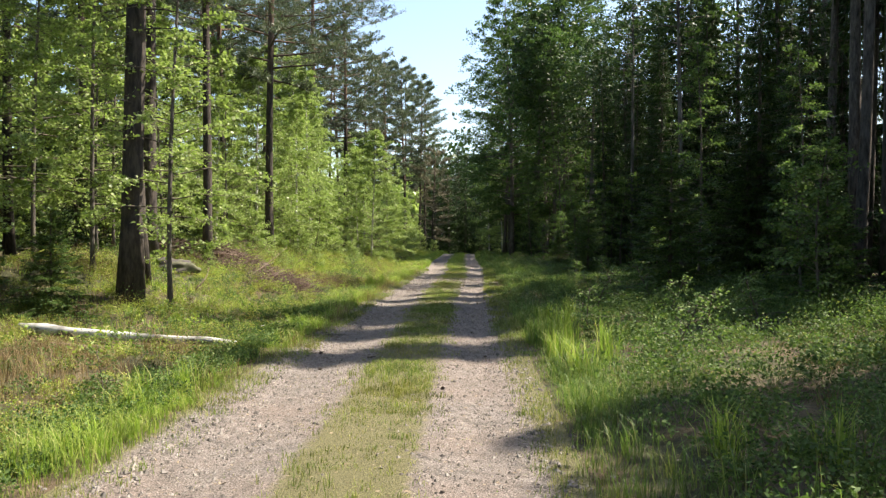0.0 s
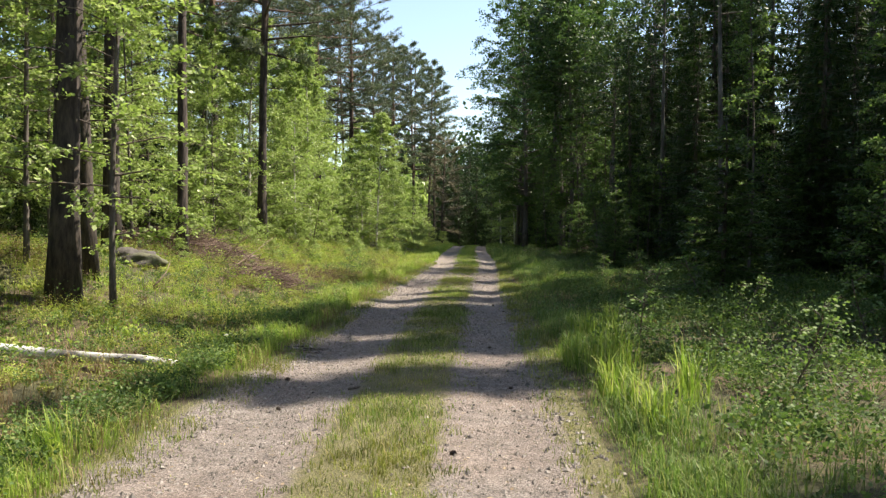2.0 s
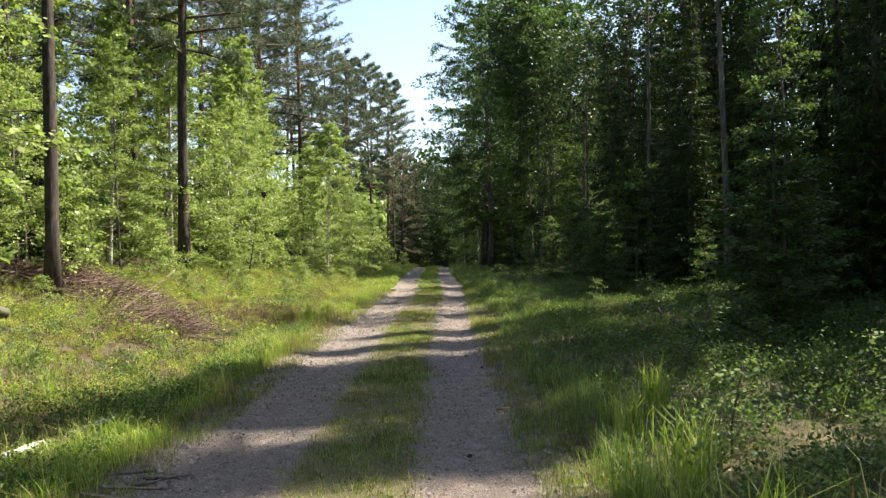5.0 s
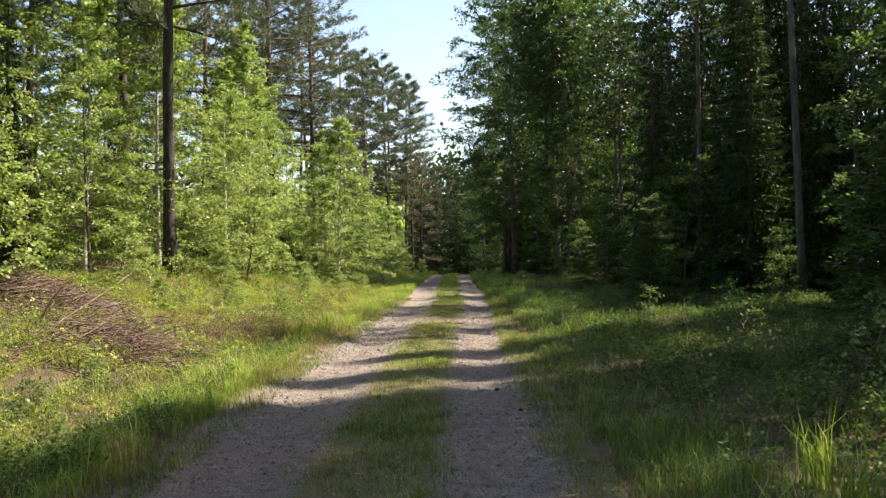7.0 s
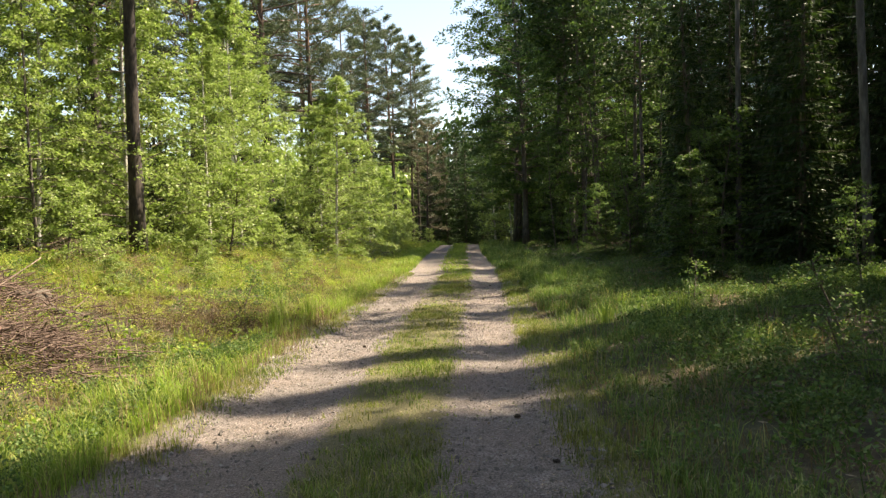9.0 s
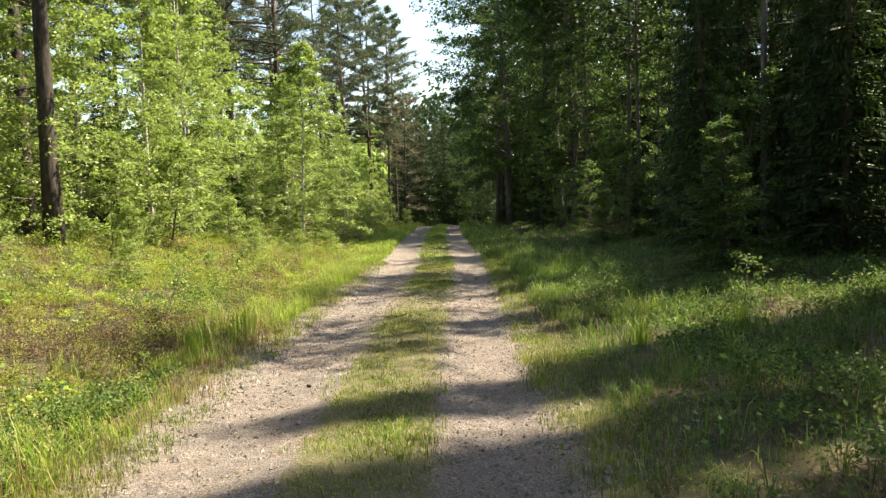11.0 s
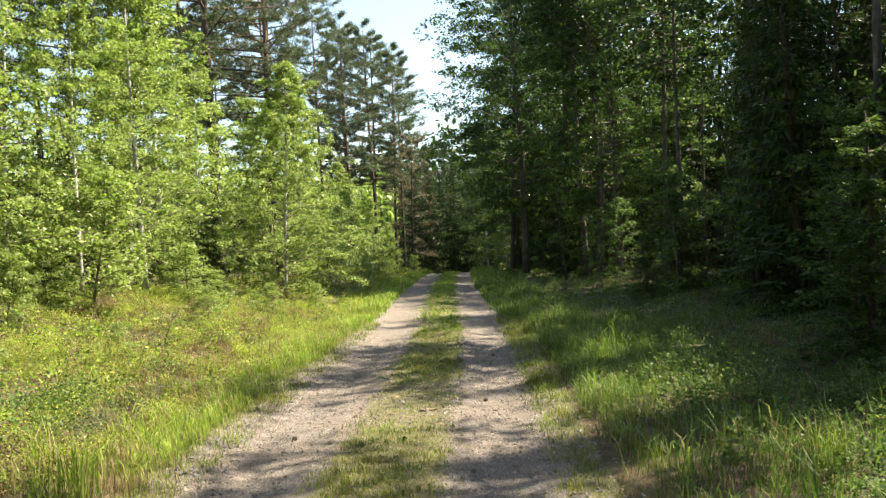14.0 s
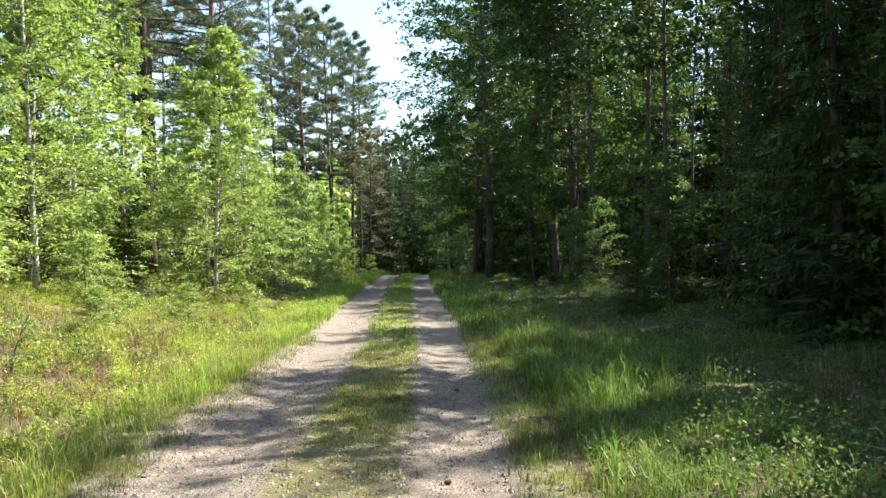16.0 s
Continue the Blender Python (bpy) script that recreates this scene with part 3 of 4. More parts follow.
# sunny side: pines
for x, y, s in [(-7.35, 18.6, 0.92), (-7.3, 29.6, 0.85), (-10.8, 35.5, 0.9), (-9.8, 52.0, 1.1), (-8.6, 56.5, 0.95), (-12.5, 57, 0.95), (-12, 47, 0.9)]:
    plant(pine_a, x, y, s, group="pines beside the track")
for x, y, s in [(-6.1, 15.2, 0.75), (-6.55, 20.3, 0.8), (-6.9, 86, 1.04), (-7.9, 80, 0.97), (-8.7, 83, 1.02), (-9.6, 78, 0.98), (-4.9, 92, 1.0), (-6.3, 83.5, 1.04), (-11, 90, 1), (-13, 74, 1),
                (-13.5, 30, 0.9), (-15, 37, 1), (-12, 25, 0.9), (-16, 24, 1), (-18, 31, 0.9), (-14.5, 44, 1), (-19, 42, 1), (-11.5, 20, 0.85), (-15.5, 17, 0.9), (-20, 22, 1), (-23, 35, 1),
                (-17, 52, 1), (-22, 50, 1), (-14, 66, 1), (-20, 64, 1.05), (-26, 46, 1), (-27, 60, 1), (-10.5, 66, 0.9), (-18, 80, 1)]:
    plant(pine_b, x, y, s, group="pines of the sunny wood")
# sunny side: birches
for x, y, s in [(-8.2, 31.3, 1.15), (-6.4, 47.0, 0.9), (-9.2, 41.5, 1.1)]:
    plant(birch_a, x, y, s, group="birches on the sunny edge")
for x, y, s in [(-9.0, 28.6, 0.85), (-7.3, 34.6, 0.75), (-10.4, 37.5, 1.0), (-9.3, 48.0, 1.0)]:
    plant(birch_b, x, y, s, group="birches on the sunny edge")
for x, y, s in [(-6.9, 14.8, 1.0), (-8.2, 13.6, 0.95), (-8.9, 16.4, 1.1), (-7.8, 20.6, 0.85), (-9.5, 21.5, 1.05), (-10.6, 17.5, 1.1), (-9.8, 25.4, 1.0), (-7.9, 26.6, 0.8), (-8.6, 23.4, 0.6), (-10.2, 13.4, 1.1), (-8.6, 18.6, 0.9)]:
    plant(birch_c, x, y, s, group="birch saplings on the bank")
for x, y, s in [(-12, 50, 1), (-7.2, 56, 0.75), (-6.2, 62, 0.55), (-5.4, 69, 0.42), (-8.8, 61, 0.8), (-10.5, 72, 0.9), (-13.5, 40, 1), (-13, 33.5, 1), (-13, 27, 0.95), (-16, 46, 1), (-13.5, 21, 0.9), (-12.5, 14, 0.9), (-17, 28, 1),
                (-18, 36, 1), (-4.9, 76, 0.36), (-7.5, 74, 0.6), (-16, 19, 1), (-20, 28, 1.1), (-21, 40, 1.1), (-12, 64, 0.9), (-14, 10, 0.9), (2.0, 74.5, 0.95), (3.0, 70.0, 0.8), (-18, 14, 1), (-24, 27, 1.1), (-24, 18, 1.1)]:
    plant(birch_far, x, y, s, group="birches of the sunny wood")
for x, y, s in [(-7.0, 21.3, 0.85), (-6.9, 25.6, 0.6), (-9.6, 31.4, 1.1), (-6.2, 37.4, 0.55), (-5.0, 50.5, 0.8), (-4.6, 56, 0.7), (-4.4, 62, 0.7), (-4.0, 69, 0.7), (-11, 23, 1.2), (-12, 29, 1.3), (-12, 37, 1.3),
                (-13, 18, 1.3), (-11, 43, 1.3), (-15, 26, 1.4), (-15, 33, 1.4), (-16, 40, 1.4), (-11, 11, 1.2), (-14, 14, 1.3), (-18, 24, 1.5), (-9, 54, 1.1), (-19, 33, 1.5), (-5.6, 72, 0.9), (-3.4, 77, 0.8)]:
    plant(bush, x, y, s, group="bushes at the wood's edge")
for x, y, s in [(-5.2, 27.5, 0.32), (-6.2, 30.0, 0.42), (-4.7, 34.0, 0.32), (-6.6, 26.5, 0.38), (-5.6, 24.6, 0.26), (-7.2, 33.0, 0.5), (-4.2, 37.0, 0.32), (-3.9, 40.5, 0.28), (-6.2, 19.2, 0.24), (-5.2, 36.0, 0.4), (-4.4, 29.4, 0.22), (-3.6, 46, 0.3), (-3.7, 52, 0.35)]:
    plant(bush, x, y, s, group="low bushes on the bank")
for x, y, s in [(-7.5, 1.0, 0.9), (-9.0, 5.0, 1.0), (-8.0, -4.0, 1.0), (-10.5, -9.0, 1.1), (-13, 0, 1.1), (-12, 6, 1.0), (-6.5, -11, 0.9)]:
    plant(birch_far, x, y, s, group="birches behind the start")
for x, y, s in [(-9.5, 9.0, 0.9), (-11.5, 2.5, 1.0), (-15, 6, 1.0), (-14, -6, 1.0), (-10, -4, 0.95)]:
    plant(pine_b, x, y, s, group="pines behind the start")
# shaded side
for x, y, s in [(4.1, 27.4, 0.78), (6.6, 22.8, 0.7), (6.2, 13.8, 0.75), (-6.3, 12.2, 0.5), (-7.6, 12.2, 0.6), (7.5, 17.2, 1.0), (4.2, 37.5, 0.5), (-7.0, 41.6, 0.6), (5.8, 40.5, 0.8), (6.6, 33.2, 1.1), (7.0, 20.2, 1.1), (7.6, 11.6, 0.9)]:
    plant(spruce_small, x, y, s, group="young spruces")
# (8.8, 7.4) and (10.4, 4.4) are unseen, added to shade the right foreground
for x, y, s in [(13.2, 45, 1.05), (15.2, 47.5, 1.0), (11, 60, 1.15), (12.5, 65, 1.15), (11.5, 69, 1.15), (13, 55, 1.1), (8.6, 66.5, 1.1), (7.8, 73, 1.1), (6.2, 78, 1.0), (11.3, 41.5, 0.9), (16.5, 28, 1.1), (18.5, 33, 1.1), (15.5, 23.5, 1.05), (17.5, 39, 1.1), (7.9, 27.4, 0.45), (7.4, 37.5, 0.75), (11.3, 29.2, 1.0), (11, 37, 1), (9.5, 42, 1), (12.5, 33, 1.05), (13, 22, 1), (9.6, 66, 0.9), (10, 56, 1), (12, 48, 1), (8.8, 22.4, 0.55), (10.2, 16.2, 0.95),
                # many at x 7-17, y 66-99 are added to shade the track's end
                (-3.6, 86, 0.8), (-1.9, 84, 0.85), (-0.4, 87, 0.95), (-2.8, 90, 1.0), (0.6, 92, 1.0), (1.2, 85.5, 0.9), (3.2, 94, 1.05), (6.0, 97, 0.9), (-1.2, 91, 0.8), (6.8, 80, 0.8), (5.6, 74.5, 0.6), (7.6, 68, 0.75), (5.2, 70.5, 0.35), (-5.2, 98, 0.75), (-2.0, 99, 0.8), (1.8, 98, 0.8), (4.6, 100, 0.8), (-7.5, 104, 0.9), (12.5, 80, 0.95), (14, 88, 1), (17, 84, 1), (11.5, 71, 0.95), (13.2, 28.5, 0.95), (13.5, 37, 0.95), (12.2, 42.5, 0.95), (14.5, 17.5, 1), (12.6, 12, 0.9), (11.8, 52.5, 0.95), (9.4, 48.4, 0.8), (15.5, 46.5, 1), (14, 57, 1), (16.5, 33, 1), (17.5, 21, 1), (13.8, 66, 1), (16, 70, 1), (10.0, 61.5, 0.9), (8.8, 7.4, 0.6), (10.4, 4.4, 0.8), (5.6, 32.5, 0.62), (7.4, 30.6, 0.7), (7.2, 34.5, 0.6), (7.3, 20.3, 0.6), (7.7, 18.3, 0.55), (6.6, 36.6, 0.55), (6.9, 29.2, 0.6), (5.6, 57, 0.6), (4.5, 66, 0.6), (5.0, 59.5, 0.5), (8.2, 28.0, 0.72), (9.8, 33.0, 0.8), (8.2, 35.0, 0.6), (4.5, 52.5, 0.5), (4.6, 61.5, 0.5), (9.5, 84, 1.15), (8.4, 88.5, 1.2), (10.8, 92, 1.2), (7.0, 92.5, 1.1), (13, 96, 1.2), (9.5, 99, 1.2), (12, 76, 1.2), (10.2, 80, 1.2), (16, 92, 1.2), (-1.0, 95, 1.1), (3.2, 88.5, 0.9), (2.6, 82.5, 0.6), (4.4, 71, 0.5), (6.6, 57, 0.7), (6.2, 64, 0.7), (-11, 24.2, 0.5), (-12.8, 18.6, 0.6), (-10.8, 28.4, 0.5), (-14.2, 31.5, 0.7), (-15, 22.4, 0.7), (-12.4, 38.8, 0.6), (-9.6, 19.6, 0.3), (-16.5, 35.5, 0.8), (-13.4, 12.2, 0.6), (-17, 17, 0.8), (-19, 26, 0.85), (-10.6, 44.5, 0.45), (-14.5, 49, 0.7), (-20, 38, 0.9), (-10.2, 15.2, 0.36)]:
    plant(spruce_big, x, y, s, group="dark spruces")
for x, y, s in [(12.4, 25.4, 0.95), (10.6, 20.6, 1.05), (10.6, 9.5, 0.8), (13.5, 15.5, 1), (13, 9, 1), (15.5, 20, 1), (14.6, 26, 1.05), (16, 30, 1), (15, 36, 1), (14, 42, 1), (17, 13, 1), (17, 24, 1),
                (11, 5, 1), (14, 4, 1), (11.5, 0, 1), (9.8, -4, 0.9), (16, 8, 1), (7.5, -8, 0.9), (12, -7, 1), (15, -3, 1), (9, -13, 1), (5.5, -14, 0.9), (18, 3, 1), (18, 18, 1), (19, 34, 1), (20, 26, 1), (18, 42, 1), (15, 52, 1), (19, 50, 1), (13, 62, 1), (17, 62, 1), (15, 74, 1), (22, 16, 1), (23, 38, 1), (22, 8, 1), (24, 30, 1), (25, 22, 1)]:
    plant(spruce_bare, x, y, s, group="trunks of the shaded wood")
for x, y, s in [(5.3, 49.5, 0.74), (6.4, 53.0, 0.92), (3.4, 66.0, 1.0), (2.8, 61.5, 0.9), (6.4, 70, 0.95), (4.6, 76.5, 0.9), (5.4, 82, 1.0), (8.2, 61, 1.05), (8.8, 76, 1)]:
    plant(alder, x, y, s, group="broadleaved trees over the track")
# (7.9, 7.9), out of view, and (9.3, 19.4) are added to shade the track
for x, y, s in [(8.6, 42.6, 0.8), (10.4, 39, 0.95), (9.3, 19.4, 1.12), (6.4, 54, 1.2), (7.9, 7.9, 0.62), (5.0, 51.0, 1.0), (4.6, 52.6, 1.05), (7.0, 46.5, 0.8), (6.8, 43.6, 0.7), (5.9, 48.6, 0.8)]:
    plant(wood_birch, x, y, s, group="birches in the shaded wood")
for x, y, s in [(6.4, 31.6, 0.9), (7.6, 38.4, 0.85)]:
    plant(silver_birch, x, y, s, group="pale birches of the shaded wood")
for x, y, s in [(5.8, 24.3, 0.6), (6.0, 31.5, 1.4), (6.6, 16.0, 1.0), (4.0, 42.0, 0.8), (5.6, 34.6, 1.2), (5.0, 44.6, 1.0), (5.2, 9.2, 0.7), (4.8, 51.5, 1.1), (3.8, 57, 1.0), (5.2, 38.6, 1.3), (4.2, 61, 1.2), (6.8, 9.6, 1.1)]:
    plant(rowan, x, y, s, group="saplings under the trees")
for x, y, s in [(6.7, 16.4, 0.8), (6.6, 35.6, 0.75), (6.2, 46.6, 0.7), (7.0, 24.0, 1.0), (5.6, 31.6, 0.6), (4.9, 29.4, 0.48), (5.4, 46.0, 1.2), (6.8, 47.5, 1.3), (7.6, 44.0, 1.3), (4.9, 49.5, 1.2), (7.2, 40.5, 1.0), (3.9, 49.0, 0.9)]:
    plant(tall_sapling, x, y, s, group="tall saplings of the shaded edge")
for x, y, s in [(1.9, 12.2, 0.8), (3.4, 13.4, 0.9), (2.9, 18.5, 0.7), (3.8, 16.6, 1.1), (2.4, 9.0, 0.8), (3.2, 10.6, 0.9), (3.7, 20.4, 1.0), (-3.7, 24.9, 0.9), (-4.4, 31.0, 0.7), (3.2, 24.0, 0.8), (-4.9, 16.4, 0.6), (4.4, 12.0, 1.0), (-3.4, 7.6, 0.6)]:
    plant(seedling, x, y, s, group="seedlings along the track")


# ---- far woods that close the view ----
def far_woods(name, boxes, size, mat, label):
    g = Geo()
    for x0, x1, y0, y1, top, n in boxes:
        x, y = rng.uniform(x0, x1, n), rng.uniform(y0, y1, n)
        crest = top * (0.62 + 0.38 * np.abs(wave(x, y, 0.9, 51)) * 1.8)
        z = height(x, y) + rng.uniform(0.05, 1, n) ** 0.9 * crest
        sz = size * rng.uniform(0.5, 1.3, n)
        g.leaves(np.stack((x, y, z), 1), rng.normal(0, 1, (n, 3)) + np.array([0, 0, -0.4]), sz, sz * 0.6)
    return thing(name, g.mesh(name, mat), None, label, "woods", kind="stuff")


far_woods("far_woods", [(-46, -27, -15, 110, 16, 32000), (-27, -6, 96, 125, 15, 24000), (-20, -9.5, 70, 96, 8, 9000), (-34, -20, -30, -12, 13, 5000)], 0.75, M_BIRCH_LEAF, "far sunlit broadleaved woods behind the birches")
# dark leaf colour imitates the shaded inside of the wood
far_woods("far_undergrowth", [(-28, -19, 4, 95, 7, 16000), (-19, -13.5, 52, 95, 7, 7000)], 0.5, M_SHADE_TONED_LEAF, "dense undergrowth inside the sunny wood, shade painted into its leaves")
far_woods("far_woods", [(27, 44, -15, 110, 17, 22000), (-10, 32, 104, 130, 19, 32000), (-20, 30, -34, -16, 16, 16000)], 0.85, M_SPRUCE, "far dark spruce woods closing the view")


# ---- ground plants ----
def rooted(u, y):
    x = u + bend(y)
    return np.stack((x, y, height(x, y) - 0.01), 1)


def tufts(name, n_tuft, per, u_of, y_range, tall, wide, mat, label, clump=0.05, bare=None, far_grow=0.012):
    """Grass in tufts, thinning out where bare() says so."""
    u, y = u_of(n_tuft), rng.uniform(*y_range, n_tuft)
    if bare is not None:
        keep = rng.uniform(0, 1, n_tuft) < bare(u, y)
        u, y = u[keep], y[keep]
    g = Geo()
    h = rng.uniform(*tall, len(u)) * (0.55 + 1.6 * np.abs(wave(u, y, 1.5, 61)))
    uu, yy, hh = np.repeat(u, per), np.repeat(y, per), np.repeat(h, per)
    m = len(uu)
    at = rooted(uu + rng.normal(0, clump, m), yy + rng.normal(0, clump, m))
    a = rng.uniform(0, 6.283, m)
    le = rng.uniform(0.15, 1.05, m)
    lean = np.stack((np.cos(a) * le, np.sin(a) * le, np.zeros(m)), 1)
    g.blades(at, hh * rng.uniform(0.45, 1.15, m), wide * rng.uniform(0.7, 1.4, m) * (1 + far_grow * np.clip(yy - 8, 0, 80)), lean)
    return thing(name, g.mesh(name, mat), None, label, "grass", kind="stuff")


def uni(a, b):
    return lambda n: rng.uniform(a, b, n)


def strip_cover(u, y):
    return np.exp(-((u + 0.66) / 0.42) ** 4) * np.clip(0.5 + 1.6 * wave(u, y, 1.1, 71) + 1.2 * wave(u, y, 5.0, 72), 0.2, 1) * (1 - 0.8 * np.exp(-((y - 27.3) / 1.2) ** 4))


def hollow(u, y):
    """The dry hollow beside the fallen log."""
    return np.exp(-((u + 5.2) / 2.0) ** 2 - ((y - 8.6) / 1.9) ** 2)


def patchy(seed, low=0.1, s=0.9, gain=1.4):
    return lambda u, y: np.clip(0.5 + gain * wave(u, y, s, seed), low, 1)


tufts("grass", 16000, 8, uni(-1.3, 0.0), (3, 34), (0.03, 0.11), 0.005, M_SHORT_GRASS, "short worn grass between the wheel ruts", 0.035, strip_cover)
tufts("grass", 6000, 6, uni(-1.3, 0.0), (34, 70), (0.05, 0.16), 0.009, M_GRASS, "short grass on the strip between the ruts", 0.04, strip_cover)
tufts("grass", 6500, 10, lambda n: 0.5 + np.abs(rng.normal(0, 0.5, n)), (3, 36), (0.03, 0.15), 0.0045, M_SHORT_GRASS, "low grass along the shaded verge", 0.05, patchy(81, 0.25))
tufts("grass", 2100, 16, lambda n: 0.95 + np.abs(rng.normal(0, 0.4, n)), (3, 18), (0.12, 0.34), 0.005, M_WOOD_GRASS, "tall green grass at the edge of the bilberries", 0.06, patchy(93, 0.1, 0.9, 1.8))
tufts("grass", 2600, 16, lambda n: 1.0 + np.abs(rng.normal(0, 1.0, n)), (18, 36), (0.12, 0.34), 0.005, M_WOOD_GRASS, "tall green grass behind the shaded verge", 0.06, patchy(82, 0.1, 0.8, 1.8))
tufts("grass", 3000, 9, lambda n: 0.62 + np.abs(rng.normal(0, 0.8, n)), (36, 75), (0.10, 0.32), 0.009, M_WOOD_GRASS, "green grass on the verge farther on", 0.06)
tufts("grass", 6500, 10, lambda n: -1.95 - np.abs(rng.normal(0, 0.45, n)), (3, 36), (0.03, 0.14), 0.0045, M_SHORT_GRASS, "low dry grass along the sunny verge", 0.05, patchy(83, 0.25))
tufts("grass", 2700, 16, lambda n: -2.3 - np.abs(rng.normal(0, 0.5, n)), (3, 36), (0.12, 0.36), 0.005, M_GRASS, "bright grass behind the sunny verge", 0.06, patchy(84, 0.12, 0.8, 1.8))
tufts("grass", 3000, 9, lambda n: -2.1 - np.abs(rng.normal(0, 0.8, n)), (36, 75), (0.12, 0.36), 0.009, M_GRASS, "bright grass on the sunny verge farther on", 0.06)
tufts("grass", 3900, 13, uni(-8.5, -2.6), (5, 40), (0.10, 0.32), 0.0075, M_GRASS, "soft green grass over the sunny bank", 0.08, lambda u, y: patchy(85, 0.03, 0.9, 2.6)(u, y) * (1 - 0.9 * hollow(u, y)))
tufts("dry_grass", 4200, 15, uni(-8.0, -2.2), (5, 40), (0.14, 0.34), 0.005, M_DRY_GRASS, "patches of brown dry grass and heather", 0.09, lambda u, y: patchy(87, 0.0, 0.8, 2.2)(u, y) + hollow(u, y))
tufts("dry_grass", 1300, 12, lambda n: 0.9 + 4.5 * rng.uniform(0, 1, n), (5, 36), (0.12, 0.30), 0.005, M_DRY_GRASS, "withered brown grass among the shaded shrubs", 0.09, patchy(92, 0.0, 0.9, 2.4))
tufts("dry_grass", 900, 14, uni(-7.5, -3.0), (5.5, 11.5), (0.1, 0.3), 0.005, M_DRY_GRASS, "brown dead grass in the hollow by the log", 0.09, hollow)
tufts("grass", 3600, 12, lambda n: 1.2 + 6.3 * rng.uniform(0, 1, n) ** 1.5, (15, 36), (0.14, 0.34), 0.007, M_WOOD_GRASS, "thin grass among the bilberry shrubs", 0.10, patchy(86, 0.04, 0.9, 2.4))
tufts("grass", 2600, 5, lambda n: np.where(rng.uniform(0, 1, n) < 0.5, -1.62, 0.22) + rng.normal(0, 0.36, n), (3, 40), (0.012, 0.035), 0.005, M_SHORT_GRASS, "scattered low blades on the wheel ruts", 0.04)


def clumpy(seed, s):
    """Dense cover with open gaps between the clumps."""
    return lambda u, y: np.clip(0.75 + 3.0 * wave(u, y, s * 2.0, seed), 0.18, 1)


def shrubs(name, n_clump, per, u_of, y_range, tall, leaf, mat, label, cover=None):
    """Low leafy shrubs: wiry stems with small leaves over the top and sides."""
    u, y = u_of(n_clump), rng.uniform(*y_range, n_clump)
    if cover is not None:
        keep = rng.uniform(0, 1, n_clump) < cover(u, y)
        u, y = u[keep], y[keep]
    base = rooted(u, y)
    h = rng.uniform(*tall, len(u)) * (0.6 + 1.5 * np.abs(wave(u, y, 1.3, 67)))
    g = Geo()
    b, hh = np.repeat(base, per, 0), np.repeat(h, per)
    m = len(b)
    a, rr = rng.uniform(0, 6.283, m), np.sqrt(rng.uniform(0, 1, m))
    rise = np.sqrt(np.clip(1 - 0.75 * rr ** 2, 0, 1)) * rng.uniform(0.45, 1.08, m)
    at = b + np.stack((np.cos(a) * rr * hh * 0.75, np.sin(a) * rr * hh * 0.75, hh * rise), 1)
    size = leaf * rng.uniform(0.6, 1.3, m) * (1 + 0.008 * np.clip(b[:, 1] - 24, 0, 70))
    g.leaves(at, np.stack((np.cos(a), np.sin(a), rng.uniform(-0.4, 0.7, m)), 1) + rng.normal(0, 0.5, (m, 3)), size, size * 0.62)
    k = max(2, per // 9)
    pick = rng.integers(0, m, k * len(u))
    stem_at = b[pick]
    g.leaves(stem_at, at[pick] - stem_at, np.linalg.norm(at[pick] - stem_at, axis=1), 0.006)
    return thing(name, g.mesh(name, mat), None, label, "shrubs", kind="stuff")


shrubs("bilberry_shrubs", 1500, 120, uni(1.5, 8.0), (3, 18), (0.18, 0.52), 0.036, M_BERRY, "tall bilberry shrubs in dappled shade", lambda u, y: np.clip((u - 1.1) * 0.9, 0.1, 1) * clumpy(96, 1.3)(u, y))
shrubs("bilberry_shrubs", 1000, 90, uni(1.6, 8.5), (18, 28), (0.10, 0.36), 0.034, M_BERRY, "dense green bilberry shrubs in dappled shade", lambda u, y: np.clip((u - 1.0) * 0.8, 0.1, 1))
shrubs("bilberry_shrubs", 1100, 60, uni(1.7, 8.5), (28, 64), (0.12, 0.36), 0.034, M_BERRY, "green bilberry shrubs farther along the wood")
shrubs("bilberry_carpet", 6200, 24, uni(0.95, 8.0), (3, 46), (0.05, 0.15), 0.026, M_BERRY, "low leafy carpet on the shaded forest floor", clumpy(97, 1.1))
shrubs("bilberry_shrubs", 800, 80, lambda n: -2.55 - np.abs(rng.normal(0, 0.6, n)), (4, 22), (0.12, 0.28), 0.03, M_BERRY, "low bilberry shrubs by the sunny verge")
shrubs("heath_shrubs", 3000, 125, uni(-9.0, -2.8), (5, 26), (0.08, 0.25), 0.022, M_HEATH, "yellow-green heath and moss on the sunny bank", lambda u, y: clumpy(94, 1.6)(u, y) * (1 - 0.85 * hollow(u, y)))
shrubs("heath_shrubs", 2200, 120, uni(-9.0, -2.8), (24, 42), (0.08, 0.28), 0.024, M_HEATH, "yellow-green heath on the bank by the birches", clumpy(95, 1.4))
shrubs("heath_shrubs", 850, 100, uni(-9.0, -3.2), (7, 42), (0.22, 0.42), 0.032, M_BERRY, "taller green shrubs on the sunny bank", patchy(88, 0.1, 0.6))
shrubs("heath_shrubs", 1000, 34, uni(-9, -2.8), (40, 75), (0.12, 0.38), 0.05, M_HEATH, "yellow-green heath on the bank farther on")

